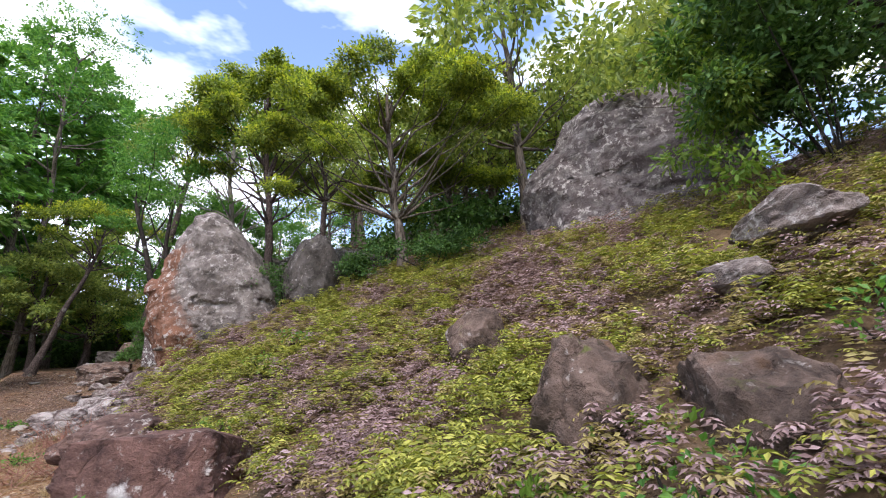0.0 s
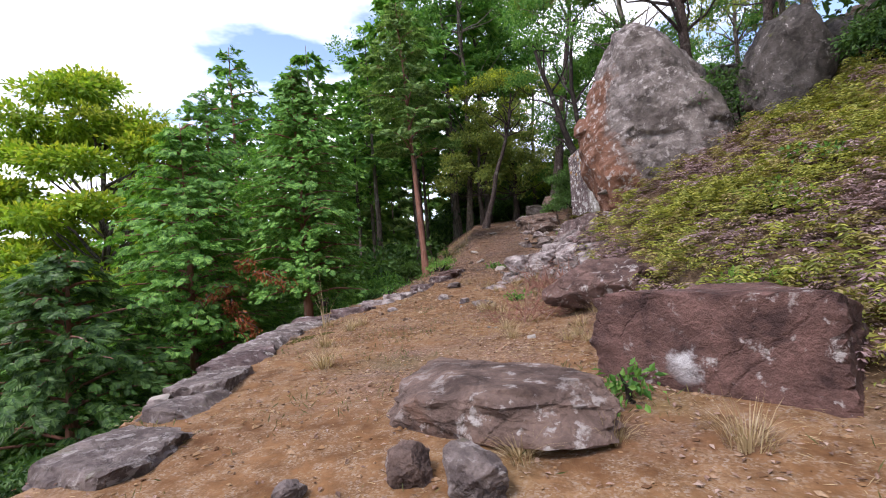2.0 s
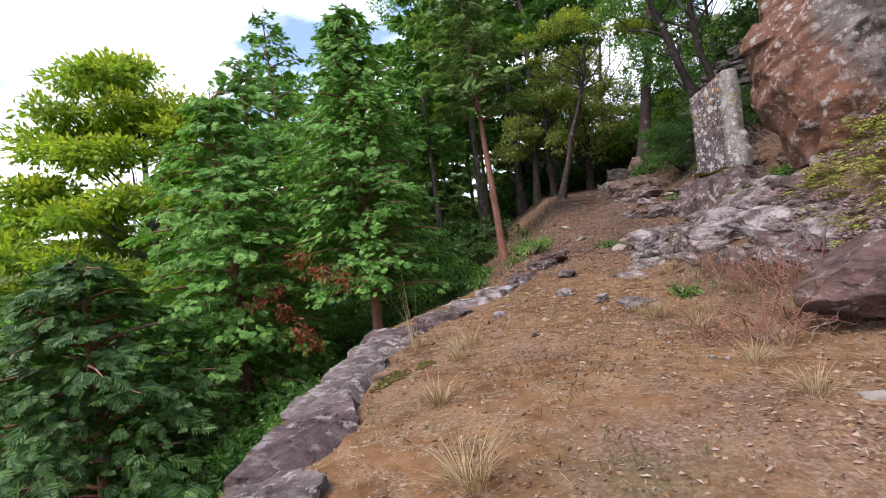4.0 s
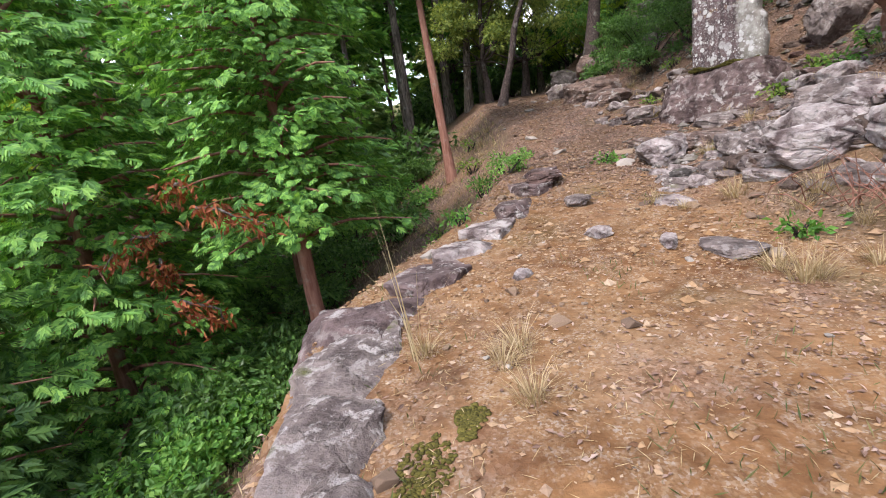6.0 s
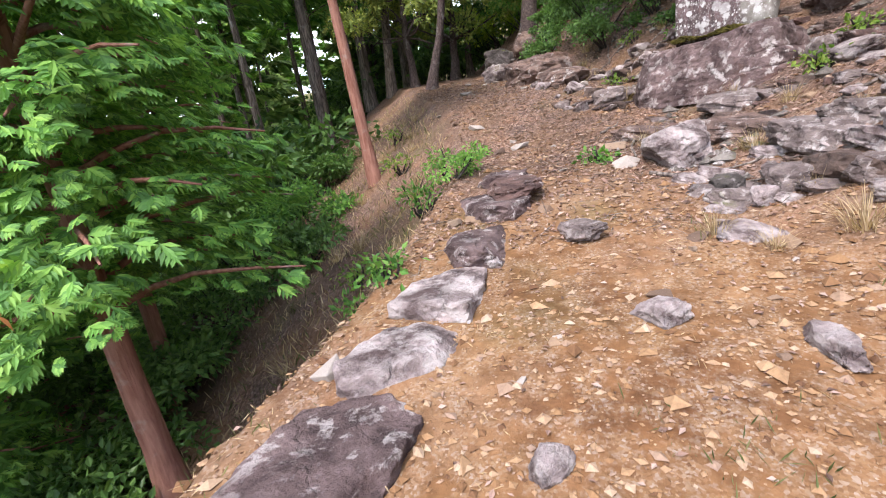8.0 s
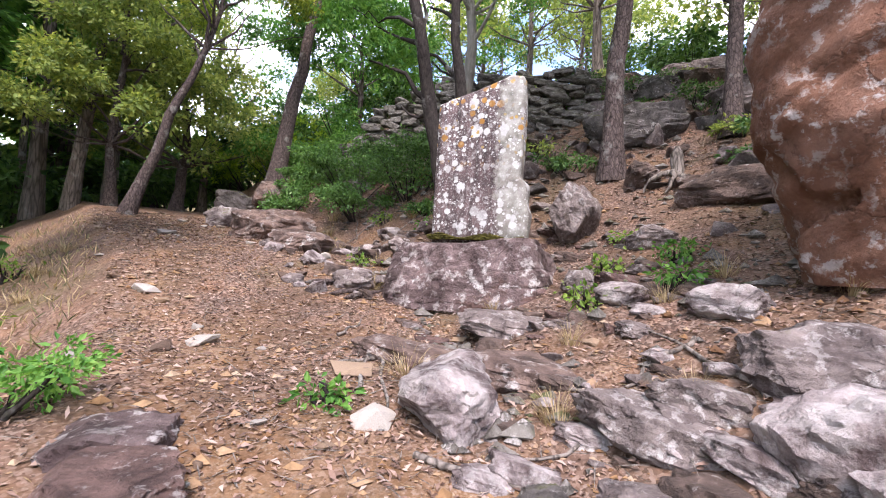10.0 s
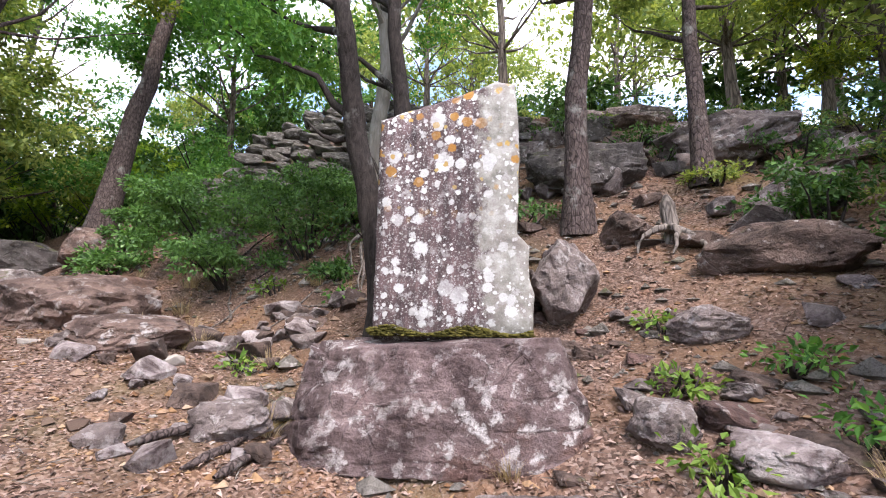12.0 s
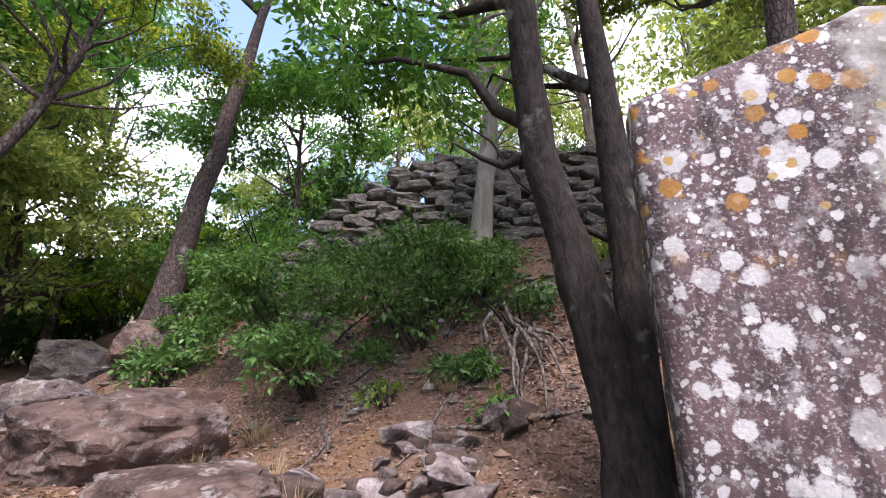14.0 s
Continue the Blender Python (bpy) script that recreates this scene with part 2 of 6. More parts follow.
def stele_material():
    """Dark slate with round crusts of white and ochre lichen, and a paler flank towards +x."""
    m, n, l, bsdf = nodes_of("lichened_slate")
    p = place(n)
    fine = tex_noise(n, l, 45, 6, 0.7, p)
    mid = tex_noise(n, l, 5, 6, 0.6, p)
    tone = ramp(n, l, mid, [(0.3, (0.052, 0.034, 0.035)), (0.7, (0.15, 0.10, 0.098))])
    tone = mix(n, l, 0.6, tone, ramp(n, l, fine, [(0.3, 0.45), (0.7, 1.0)]), "MULTIPLY")
    speck = ramp(n, l, tex_noise(n, l, 60, 3, 0.6, p), [(0.55, 0.0), (0.62, 0.6)])
    tone = mix(n, l, speck, tone, (0.302, 0.288, 0.274))
    wob = mix(n, l, 0.05, p, tex_noise(n, l, 13, 6, 0.72, p))
    drift = tex_noise(n, l, 1.6, 3, 0.5, p)
    axes = n.new("ShaderNodeSeparateXYZ")
    l.new(p, axes.inputs[0])
    streak = n.new("ShaderNodeMapping")
    streak.inputs["Scale"].default_value = (16, 16, 0.7)
    l.new(wob, streak.inputs["Vector"])
    tone = mix(n, l, 0.75, tone, ramp(n, l, tex_noise(n, l, 1.0, 5, 0.6, streak.outputs["Vector"]), [(0.36, 0.4), (0.62, 1.35)]), "MULTIPLY")
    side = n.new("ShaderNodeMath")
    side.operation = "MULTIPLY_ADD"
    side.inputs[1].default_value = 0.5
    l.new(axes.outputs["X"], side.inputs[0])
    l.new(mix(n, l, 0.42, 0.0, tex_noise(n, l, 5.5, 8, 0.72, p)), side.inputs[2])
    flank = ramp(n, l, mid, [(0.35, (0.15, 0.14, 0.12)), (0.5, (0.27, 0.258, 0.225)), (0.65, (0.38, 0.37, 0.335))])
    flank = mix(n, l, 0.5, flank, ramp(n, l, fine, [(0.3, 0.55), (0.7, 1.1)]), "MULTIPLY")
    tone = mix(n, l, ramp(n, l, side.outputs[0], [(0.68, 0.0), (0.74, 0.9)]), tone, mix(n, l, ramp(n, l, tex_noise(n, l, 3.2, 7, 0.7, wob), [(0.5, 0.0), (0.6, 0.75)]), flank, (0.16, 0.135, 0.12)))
    crust = ramp(n, l, tex_noise(n, l, 9.0, 8, 0.75, wob), [(0.53, 0.0), (0.60, 0.7)])
    tone = mix(n, l, mix(n, l, 1.0, crust, ramp(n, l, drift, [(0.42, 0.0), (0.6, 1.0)]), "MULTIPLY"), tone, mix(n, l, fine, (0.25, 0.235, 0.225), (0.42, 0.405, 0.39)))
    rise = n.new("ShaderNodeMapRange")
    rise.inputs["From Min"].default_value, rise.inputs["From Max"].default_value = 0.7, 2.2
    l.new(axes.outputs["Z"], rise.inputs["Value"])
    ragged = tex_noise(n, l, 38, 5, 0.7, p)
    for scale, lo, colours, share in ((5.2, 0.32, ((0.36, 0.35, 0.335), (0.52, 0.51, 0.495)), 0.5), (9.0, 0.32, ((0.37, 0.36, 0.34), (0.54, 0.53, 0.515)), 0.46), (17.0, 0.30, ((0.35, 0.34, 0.32), (0.5, 0.49, 0.47)), 0.34), (31.0, 0.30, ((0.33, 0.32, 0.30), (0.46, 0.45, 0.43)), 0.3), (7.3, 0.27, ((0.25, 0.105, 0.015), (0.33, 0.225, 0.07)), 0.46), (12.5, 0.3, ((0.29, 0.15, 0.02), (0.36, 0.29, 0.12)), 0.24)):
        v = n.new("ShaderNodeTexVoronoi")
        v.inputs["Scale"].default_value = scale
        l.new(wob, v.inputs["Vector"])
        pick = n.new("ShaderNodeSeparateColor")
        l.new(v.outputs["Color"], pick.inputs[0])
        reach = n.new("ShaderNodeMath")
        reach.operation = "MULTIPLY_ADD"
        reach.inputs[1].default_value = 0.34
        l.new(ragged, reach.inputs[0])
        l.new(v.outputs["Distance"], reach.inputs[2])
        grown = n.new("ShaderNodeMath")
        grown.operation = "MULTIPLY_ADD"
        grown.inputs[1].default_value = 0.2
        l.new(pick.outputs["Blue"], grown.inputs[0])
        l.new(reach.outputs[0], grown.inputs[2])
        disc = ramp(n, l, grown.outputs[0], [(lo + 0.25, 0.95), (lo + 0.32, 0.0)])
        some = ramp(n, l, pick.outputs["Red"], [(share, 1.0), (share + 0.02, 0.0)])
        mask = mix(n, l, 1.0, mix(n, l, 1.0, disc, some, "MULTIPLY"), ramp(n, l, drift, [(0.34, 0.25), (0.5, 1.0)]), "MULTIPLY")
        if scale in (7.3, 12.5):
            mask = mix(n, l, 1.0, mask, ramp(n, l, rise.outputs["Result"], [(0.2, 0.0), (0.55, 1.0)]), "MULTIPLY")
        tone = mix(n, l, mask, tone, mix(n, l, 0.5, mix(n, l, pick.outputs["Green"], *colours), ramp(n, l, fine, [(0.25, 0.6), (0.75, 1.3)]), "MULTIPLY"))
    l.new(tone, bsdf.inputs["Base Color"])
    bsdf.inputs["Roughness"].default_value = 0.9
    bsdf.inputs["Specular IOR Level"].default_value = 0.25
    bump(n, l, bsdf, mix(n, l, 0.5, fine, mid), 0.5, 0.02)
    return m


def bark_material(name, dark, light, stretch=(9, 9, 1.6), plates=True):
    m, n, l, bsdf = nodes_of(name)
    mp = n.new("ShaderNodeMapping")
    mp.inputs["Scale"].default_value = stretch
    l.new(place(n), mp.inputs["Vector"])
    c = mp.outputs["Vector"]
    body = tex_noise(n, l, 1.6, 8, 0.65, c, 0.6)
    tone = ramp(n, l, body, [(0.3, dark), (0.7, light)])
    edge = ramp(n, l, voronoi(n, l, 1.4, c, "Distance", 1.0, "DISTANCE_TO_EDGE"), [(0.0, 0.25), (0.14, 1.0)])
    if plates:
        tone = mix(n, l, 0.8, tone, edge, "MULTIPLY")
    tone = mix(n, l, ramp(n, l, tex_noise(n, l, 3, 4, 0.6, place(n)), [(0.58, 0.0), (0.7, 0.5)]), tone, (0.30, 0.30, 0.27))
    l.new(tone, bsdf.inputs["Base Color"])
    bsdf.inputs["Roughness"].default_value = 0.95
    bsdf.inputs["Specular IOR Level"].default_value = 0.15
    bump(n, l, bsdf, mix(n, l, 0.5, body, edge) if plates else body, 0.8, 0.03)
    return m


def leaf_material(name, colours, gloss=0.5, glow=0.35):
    """Leaves: a colour for each by chance, a paler clump here and there, light through the blade."""
    m, n, l, bsdf = nodes_of(name)
    by = n.new("ShaderNodeNewGeometry").outputs["Random Per Island"]
    k = len(colours) - 1
    tone = ramp(n, l, by, [(i / k, c) for i, c in enumerate(colours)])
    tone = mix(n, l, 0.45, tone, ramp(n, l, tex_noise(n, l, 0.9, 3, 0.6, place(n)), [(0.3, 0.45), (0.7, 1.25)]), "MULTIPLY")
    l.new(tone, bsdf.inputs["Base Color"])
    bsdf.inputs["Roughness"].default_value = gloss
    bsdf.inputs["Specular IOR Level"].default_value = 0.3
    through_blade = n.new("ShaderNodeBsdfTranslucent")
    l.new(mix(n, l, 1.0, tone, (1.0, 1.0, 0.55), "MULTIPLY"), through_blade.inputs["Color"])
    both = n.new("ShaderNodeMixShader")
    both.inputs["Fac"].default_value = glow
    l.new(bsdf.outputs[0], both.inputs[1])
    l.new(through_blade.outputs[0], both.inputs[2])
    l.new(both.outputs[0], n["Material Output"].inputs["Surface"])
    return m


def ground_material():
    """Orange clay with grit, fallen leaves, dark forest soil: shares by where each lies."""
    m, n, l, bsdf = nodes_of("hill_soil")
    p = place(n)

    def share(name):
        a = n.new("ShaderNodeAttribute")
        a.attribute_name = name
        return a.outputs["Fac"]

    big, fine = tex_noise(n, l, 0.9, 6, 0.6, p), tex_noise(n, l, 22, 8, 0.7, p)
    clay = ramp(n, l, big, [(0.3, (0.115, 0.052, 0.022)), (0.5, (0.18, 0.092, 0.04)), (0.72, (0.25, 0.15, 0.078))])
    clay = mix(n, l, 0.7, clay, ramp(n, l, tex_noise(n, l, 3.6, 5, 0.65, p), [(0.35, 0.62), (0.65, 1.2)]), "MULTIPLY")
    clay = mix(n, l, 0.5, clay, ramp(n, l, fine, [(0.3, 0.5), (0.7, 1.1)]), "MULTIPLY")
    grit = voronoi(n, l, 75, p, "Color")
    grit_on = ramp(n, l, tex_noise(n, l, 6, 4, 0.7, p), [(0.42, 0.0), (0.60, 0.5)])
    bits = n.new("ShaderNodeSeparateColor")
    l.new(grit, bits.inputs[0])
    clay = mix(n, l, grit_on, clay, ramp(n, l, bits.outputs["Red"], [(0.0, (0.120, 0.066, 0.036)), (0.45, (0.240, 0.150, 0.078)), (0.75, (0.288, 0.216, 0.150)), (1.0, (0.372, 0.330, 0.288))]))
    leafy = voronoi(n, l, 46, mix(n, l, 0.025, p, tex_noise(n, l, 20, 2, 0.5, p)), "Color")
    lb = n.new("ShaderNodeSeparateColor")
    l.new(leafy, lb.inputs[0])
    litter = ramp(n, l, lb.outputs["Green"], [(0.0, (0.05, 0.032, 0.025)), (0.35, (0.12, 0.074, 0.056)), (0.7, (0.19, 0.125, 0.097)), (1.0, (0.28, 0.21, 0.175))])
    litter = mix(n, l, 0.75, litter, ramp(n, l, tex_noise(n, l, 1.7, 6, 0.65, p), [(0.32, 0.55), (0.5, 1.0), (0.68, (1.5, 1.25, 1.0))]), "MULTIPLY")
    litter = mix(n, l, 0.5, litter, ramp(n, l, fine, [(0.3, 0.5), (0.7, 1.25)]), "MULTIPLY")
    soil = ramp(n, l, fine, [(0.3, (0.04, 0.026, 0.017)), (0.7, (0.105, 0.066, 0.043))])
    green = ramp(n, l, fine, [(0.3, (0.045, 0.05, 0.016)), (0.7, (0.135, 0.125, 0.045))])
    tone = mix(n, l, share("litter"), clay, litter)
    tone = mix(n, l, share("green"), tone, green)
    tone = mix(n, l, share("soil"), tone, soil)
    l.new(tone, bsdf.inputs["Base Color"])
    bsdf.inputs["Roughness"].default_value = 0.97
    bsdf.inputs["Specular IOR Level"].default_value = 0.15
    bump(n, l, bsdf, mix(n, l, 0.5, fine, mix(n, l, 0.5, bits.outputs["Red"], lb.outputs["Green"])), 0.6, 0.03)
    return m


def chance_material(name, colours, rough=0.9, by_object=False):
    m, n, l, bsdf = nodes_of(name)
    by = n.new("ShaderNodeObjectInfo").outputs["Random"] if by_object else n.new("ShaderNodeNewGeometry").outputs["Random Per Island"]
    k = len(colours) - 1
    tone = ramp(n, l, by, [(i / k, c) for i, c in enumerate(colours)])
    fine = tex_noise(n, l, 40, 5, 0.65, place(n))
    tone = mix(n, l, 0.6, tone, ramp(n, l, fine, [(0.3, 0.5), (0.7, 1.15)]), "MULTIPLY")
    l.new(tone, bsdf.inputs["Base Color"])
    bsdf.inputs["Roughness"].default_value = rough
    bsdf.inputs["Specular IOR Level"].default_value = 0.2
    bump(n, l, bsdf, fine, 0.4, 0.01)
    return m


SOIL = ground_material()
ROCK_BOULDER = rock_material("rusty_lichened_rock", (0.11, 0.09, 0.082), (0.29, 0.25, 0.232), 0.56, 0.66, 9.0, (0.22, 0.095, 0.052), rust_side=-0.30, rust_up=-0.085)
ROCK_RED = rock_material("dark_red_rock", (0.07, 0.042, 0.037), (0.21, 0.13, 0.11), 0.42, 0.0, 9.0)
ROCK_BLOCK = rock_material("white_patched_red_rock", (0.065, 0.036, 0.032), (0.20, 0.11, 0.092), 0.36, 0.0, 9.0, patch=(0.02, -0.42, 0.34, 0.2))
ROCK_GREY = rock_material("grey_lichened_rock", (0.105, 0.08, 0.074), (0.29, 0.235, 0.215), 0.6, 0.2, 10.0, moss=0.12)
ROCK_BROWN = rock_material("brown_mossy_rock", (0.06, 0.042, 0.034), (0.19, 0.132, 0.108), 0.3, 0.4, 7.0, (0.17, 0.085, 0.04), moss=0.18)
ROCK_PALE = rock_material("pale_quartz_rock", (0.10, 0.07, 0.066), (0.52, 0.44, 0.42), 0.85, 0.3, 6.0, (0.24, 0.13, 0.08))
# darker copy of the grey rock, tree shade put into its colour; black stone too
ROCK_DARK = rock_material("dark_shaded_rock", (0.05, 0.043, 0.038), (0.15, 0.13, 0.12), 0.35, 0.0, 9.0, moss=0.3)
ROCK_WALL = rock_material("wall_stone", (0.09, 0.078, 0.066), (0.25, 0.225, 0.195), 0.45, 0.15, 9.0, moss=0.15)
ROCK_STAIN = rock_material("brown_lichened_rock", (0.082, 0.054, 0.045), (0.24, 0.165, 0.135), 0.5, 0.35, 7.0, (0.19, 0.09, 0.05))
ROCK_PLINTH = rock_material("plinth_rock", (0.065, 0.042, 0.04), (0.21, 0.15, 0.142), 0.58, 0.3, 7.0, (0.17, 0.09, 0.07))
STELE = stele_material()
MOSS = chance_material("moss", ((0.045, 0.04, 0.008), (0.07, 0.06, 0.012), (0.105, 0.09, 0.02)), 1.0)
BARK_DARK = bark_material("dark_rough_bark", (0.012, 0.009, 0.008), (0.05, 0.041, 0.036), (14, 14, 5), False)
BARK_GREY = bark_material("grey_smooth_bark", (0.11, 0.095, 0.08), (0.27, 0.245, 0.21), (5, 5, 1.2), False)
BARK_RED = bark_material("red_pine_bark", (0.15, 0.06, 0.042), (0.33, 0.175, 0.13), (12, 12, 1.3), False)
BARK_PINE = bark_material("plated_pine_bark", (0.03, 0.022, 0.02), (0.14, 0.105, 0.095), (14, 14, 5))
BARK_FOREST = bark_material("forest_bark", (0.07, 0.056, 0.047), (0.22, 0.18, 0.15), (9, 9, 1.2))
DEAD_WOOD = bark_material("bleached_dead_wood", (0.094, 0.076, 0.065), (0.245, 0.209, 0.180), (9, 9, 1.2))
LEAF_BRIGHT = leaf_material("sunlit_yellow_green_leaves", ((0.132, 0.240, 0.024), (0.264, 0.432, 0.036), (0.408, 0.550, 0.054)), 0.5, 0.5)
# olive carries the pads' shaded undersides, the next colour their sunlit young tops
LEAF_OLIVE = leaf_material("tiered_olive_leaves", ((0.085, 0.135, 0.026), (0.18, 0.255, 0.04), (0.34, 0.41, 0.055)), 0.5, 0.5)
LEAF_LIT_TIP = leaf_material("sunlit_yellow_green_young_leaves", ((0.22, 0.30, 0.03), (0.42, 0.50, 0.045), (0.60, 0.62, 0.07)), 0.5, 0.5)
LEAF_MAPLE = leaf_material("fresh_green_leaves", ((0.05, 0.16, 0.035), (0.10, 0.26, 0.05), (0.19, 0.36, 0.08)), 0.5, 0.5)
LEAF_GREEN = leaf_material("mid_green_leaves", ((0.05, 0.15, 0.03), (0.11, 0.27, 0.05), (0.20, 0.38, 0.08)), 0.5, 0.5)
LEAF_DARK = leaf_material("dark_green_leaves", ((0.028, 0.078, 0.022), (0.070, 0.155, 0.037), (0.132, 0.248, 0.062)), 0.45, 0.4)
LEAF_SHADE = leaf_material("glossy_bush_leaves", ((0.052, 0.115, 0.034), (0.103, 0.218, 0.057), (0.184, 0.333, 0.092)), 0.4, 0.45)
LEAF_YOUNG = leaf_material("young_broad_leaves", ((0.08, 0.22, 0.045), (0.17, 0.38, 0.08), (0.29, 0.5, 0.12)), 0.5, 0.55)
LEAF_SHOOT = leaf_material("pale_new_shoots", ((0.10, 0.20, 0.03), (0.18, 0.30, 0.05), (0.28, 0.38, 0.08)), 0.5, 0.5)
LEAF_HINOKI = leaf_material("cypress_sprays", ((0.069, 0.177, 0.044), (0.138, 0.332, 0.063), (0.274, 0.499, 0.100)), 0.6, 0.4)
LEAF_CEDAR = leaf_material("cedar_foliage", ((0.075, 0.150, 0.050), (0.163, 0.288, 0.081), (0.275, 0.400, 0.125)), 0.6, 0.5)
LEAF_PINE = leaf_material("pine_foliage", ((0.13, 0.20, 0.06), (0.26, 0.335, 0.09), (0.44, 0.49, 0.125)), 0.6, 0.5)
LEAF_RUST = leaf_material("withered_rust_sprays", ((0.16, 0.045, 0.02), (0.30, 0.085, 0.035), (0.38, 0.15, 0.05)), 0.7, 0.3)
FERN_GREEN = leaf_material("yellow_green_fern", ((0.115, 0.14, 0.03), (0.26, 0.285, 0.055), (0.46, 0.45, 0.10)), 0.6, 0.4)
FERN_BROWN = leaf_material("withered_mauve_fern", ((0.165, 0.105, 0.10), (0.285, 0.19, 0.195), (0.41, 0.30, 0.31)), 0.8, 0.25)
FERN_OCHRE = leaf_material("fading_ochre_fern", ((0.16, 0.13, 0.05), (0.31, 0.25, 0.095), (0.42, 0.36, 0.15)), 0.7, 0.35)
GRASS_DRY = leaf_material("dry_straw_grass", ((0.273, 0.189, 0.105), (0.420, 0.315, 0.179), (0.546, 0.441, 0.284)), 0.7, 0.3)
GRASS_GREEN = leaf_material("thin_green_grass", ((0.053, 0.075, 0.022), (0.098, 0.120, 0.038), (0.165, 0.150, 0.060)), 0.7, 0.3)
LITTER = leaf_material("fallen_leaves", ((0.09, 0.053, 0.04), (0.19, 0.115, 0.085), (0.29, 0.19, 0.15), (0.40, 0.30, 0.25)), 0.7, 0.15)
GRAVEL = chance_material("clay_gravel", ((0.10, 0.05, 0.026), (0.17, 0.09, 0.042), (0.22, 0.125, 0.06), (0.30, 0.19, 0.105), (0.24, 0.165, 0.12), (0.28, 0.175, 0.095), (0.36, 0.27, 0.19)))
STONES = chance_material("loose_stones", ((0.09, 0.06, 0.045), (0.17, 0.115, 0.08), (0.25, 0.17, 0.11), (0.22, 0.195, 0.17), (0.36, 0.32, 0.28)), 0.9, True)


# ---- building kit ----
rng = np.random.default_rng(7)


def soup(name, verts, faces, material, smooth=False):
    """A mesh from arrays: verts (n, 3), faces (m, 3 or 4)."""
    me = bpy.data.meshes.new(name)
    verts, faces = np.asarray(verts, np.float32), np.asarray(faces, np.int32)
    m, k = faces.shape
    me.vertices.add(len(verts))
    me.vertices.foreach_set("co", verts.ravel())
    me.loops.add(m * k)
    me.loops.foreach_set("vertex_index", faces.ravel())
    me.polygons.add(m)
    me.polygons.foreach_set("loop_start", np.arange(0, m * k, k, dtype=np.int32))
    me.polygons.foreach_set("use_smooth", np.full(m, smooth))
    me.materials.append(material)
    me.update(calc_edges=True)
    return me


def thing(name, at, label, category, group="", kind="", rz=0.0):
    ob = new(name)
    ob.empty_display_size = 0.2
    ob.matrix_basis = pose(*at, 0, 0, rz)
    return tagged(ob, label, category, group, kind)


def part(name, mesh, parent, label=""):
    ob = new(name, mesh)
    ob.parent = parent
    return tagged(ob, label)


def unit(v):
    return v / np.maximum(np.linalg.norm(v, axis=-1, keepdims=True), 1e-9)


def z_at(x, y):
    return float(ground_z(x, y))


# one sphere of points, shared by all rocks
def ball(level):
    bm = bmesh.new()
    bmesh.ops.create_icosphere(bm, subdivisions=level, radius=1)
    v = np.array([p.co[:] for p in bm.verts])
    f = np.array([[p.index for p in q.verts] for q in bm.faces])
    bm.free()
    return v, f


BALLS = {k: ball(k) for k in (1, 2, 3, 4, 5, 6)}


def noise3(p, scale, seed=0, octaves=4):
    """Rough three-way noise from plan noise, about -0.5..0.5."""
    q = np.asarray(p) * scale
    return (fbm(q[:, 0] + 5.1, q[:, 1] + 1.7 * q[:, 2], octaves, seed) + fbm(q[:, 1] - 3.3, q[:, 2] + 1.3 * q[:, 0], octaves, seed + 5) + fbm(q[:, 2] + 8.8, q[:, 0] - 1.1 * q[:, 1], octaves, seed + 9)) / 1.6


def rock_shape(dims, seed, level=4, facets=26, rough=0.16, sharp=30.0, layers=0.0):
    """A boulder in its box, standing on z = 0: a chipped block of facets, then grain."""
    r = np.random.default_rng(seed)
    d, f = BALLS[level]
    n = unit(r.normal(size=(facets, 3)))
    n = np.concatenate([n, np.eye(3), -np.eye(3)])
    h = np.concatenate([r.uniform(0.74, 1.0, facets), np.full(6, 0.86)])
    reach = np.clip(d @ n.T, 0.05, None) / h
    radius = 0.9 / reach.max(1) + 0.1 * (reach ** sharp).sum(1) ** (-1 / sharp)
    v = d * radius[:, None]
    v = v * (1 + rough * noise3(v, 1.6, seed, 3) + 0.5 * rough * noise3(v, 5.5, seed + 3, 4) + 1.1 * rough * np.abs(noise3(v, 2.6, seed + 6, 3)) - 0.7 * rough * np.floor(3.0 * noise3(v * (1.1, 0.9, 1.5), 1.1, seed + 8, 2)) / 3.0)[:, None]
    if layers:
        v[:, :2] *= (1 + layers * np.sin(v[:, 2] * 9 + 2 * noise3(v, 1.5, seed + 1)))[:, None]
    v = v / (np.abs(v).max(0))
    v = (v + (0, 0, 1)) * np.array(dims) / 2
    return v, f


def chip_shape(seed, points=13, spread=0.5):
    """An angular broken stone in a unit box on z = 0: the hull of a few points."""
    q = np.random.default_rng(seed)
    p = q.uniform(-1, 1, (points, 3))
    p = p / np.maximum(np.abs(p).max(1, keepdims=True), 0.3) * q.uniform(1 - spread * 0.5, 1.0, (points, 1))
    bm = bmesh.new()
    for c in p:
        bm.verts.new(c)
    hull = bmesh.ops.convex_hull(bm, input=bm.verts)
    bmesh.ops.delete(bm, geom=list({v for v in hull["geom_interior"] + hull["geom_unused"] if isinstance(v, bmesh.types.BMVert)}), context="VERTS")
    bmesh.ops.bevel(bm, geom=bm.edges[:], offset=0.045, segments=1, affect="EDGES")
    bmesh.ops.triangulate(bm, faces=bm.faces[:])
    bm.verts.index_update()
    v = np.array([c.co[:] for c in bm.verts])
    f = np.array([[c.index for c in t.verts] for t in bm.faces])
    bm.free()
    v = (v - v.min(0)) / (v.max(0) - v.min(0))
    return v - (0.5, 0.5, 0.0), f


CHIPS = [chip_shape(4000 + k, 11 + k % 5) for k in range(16)]


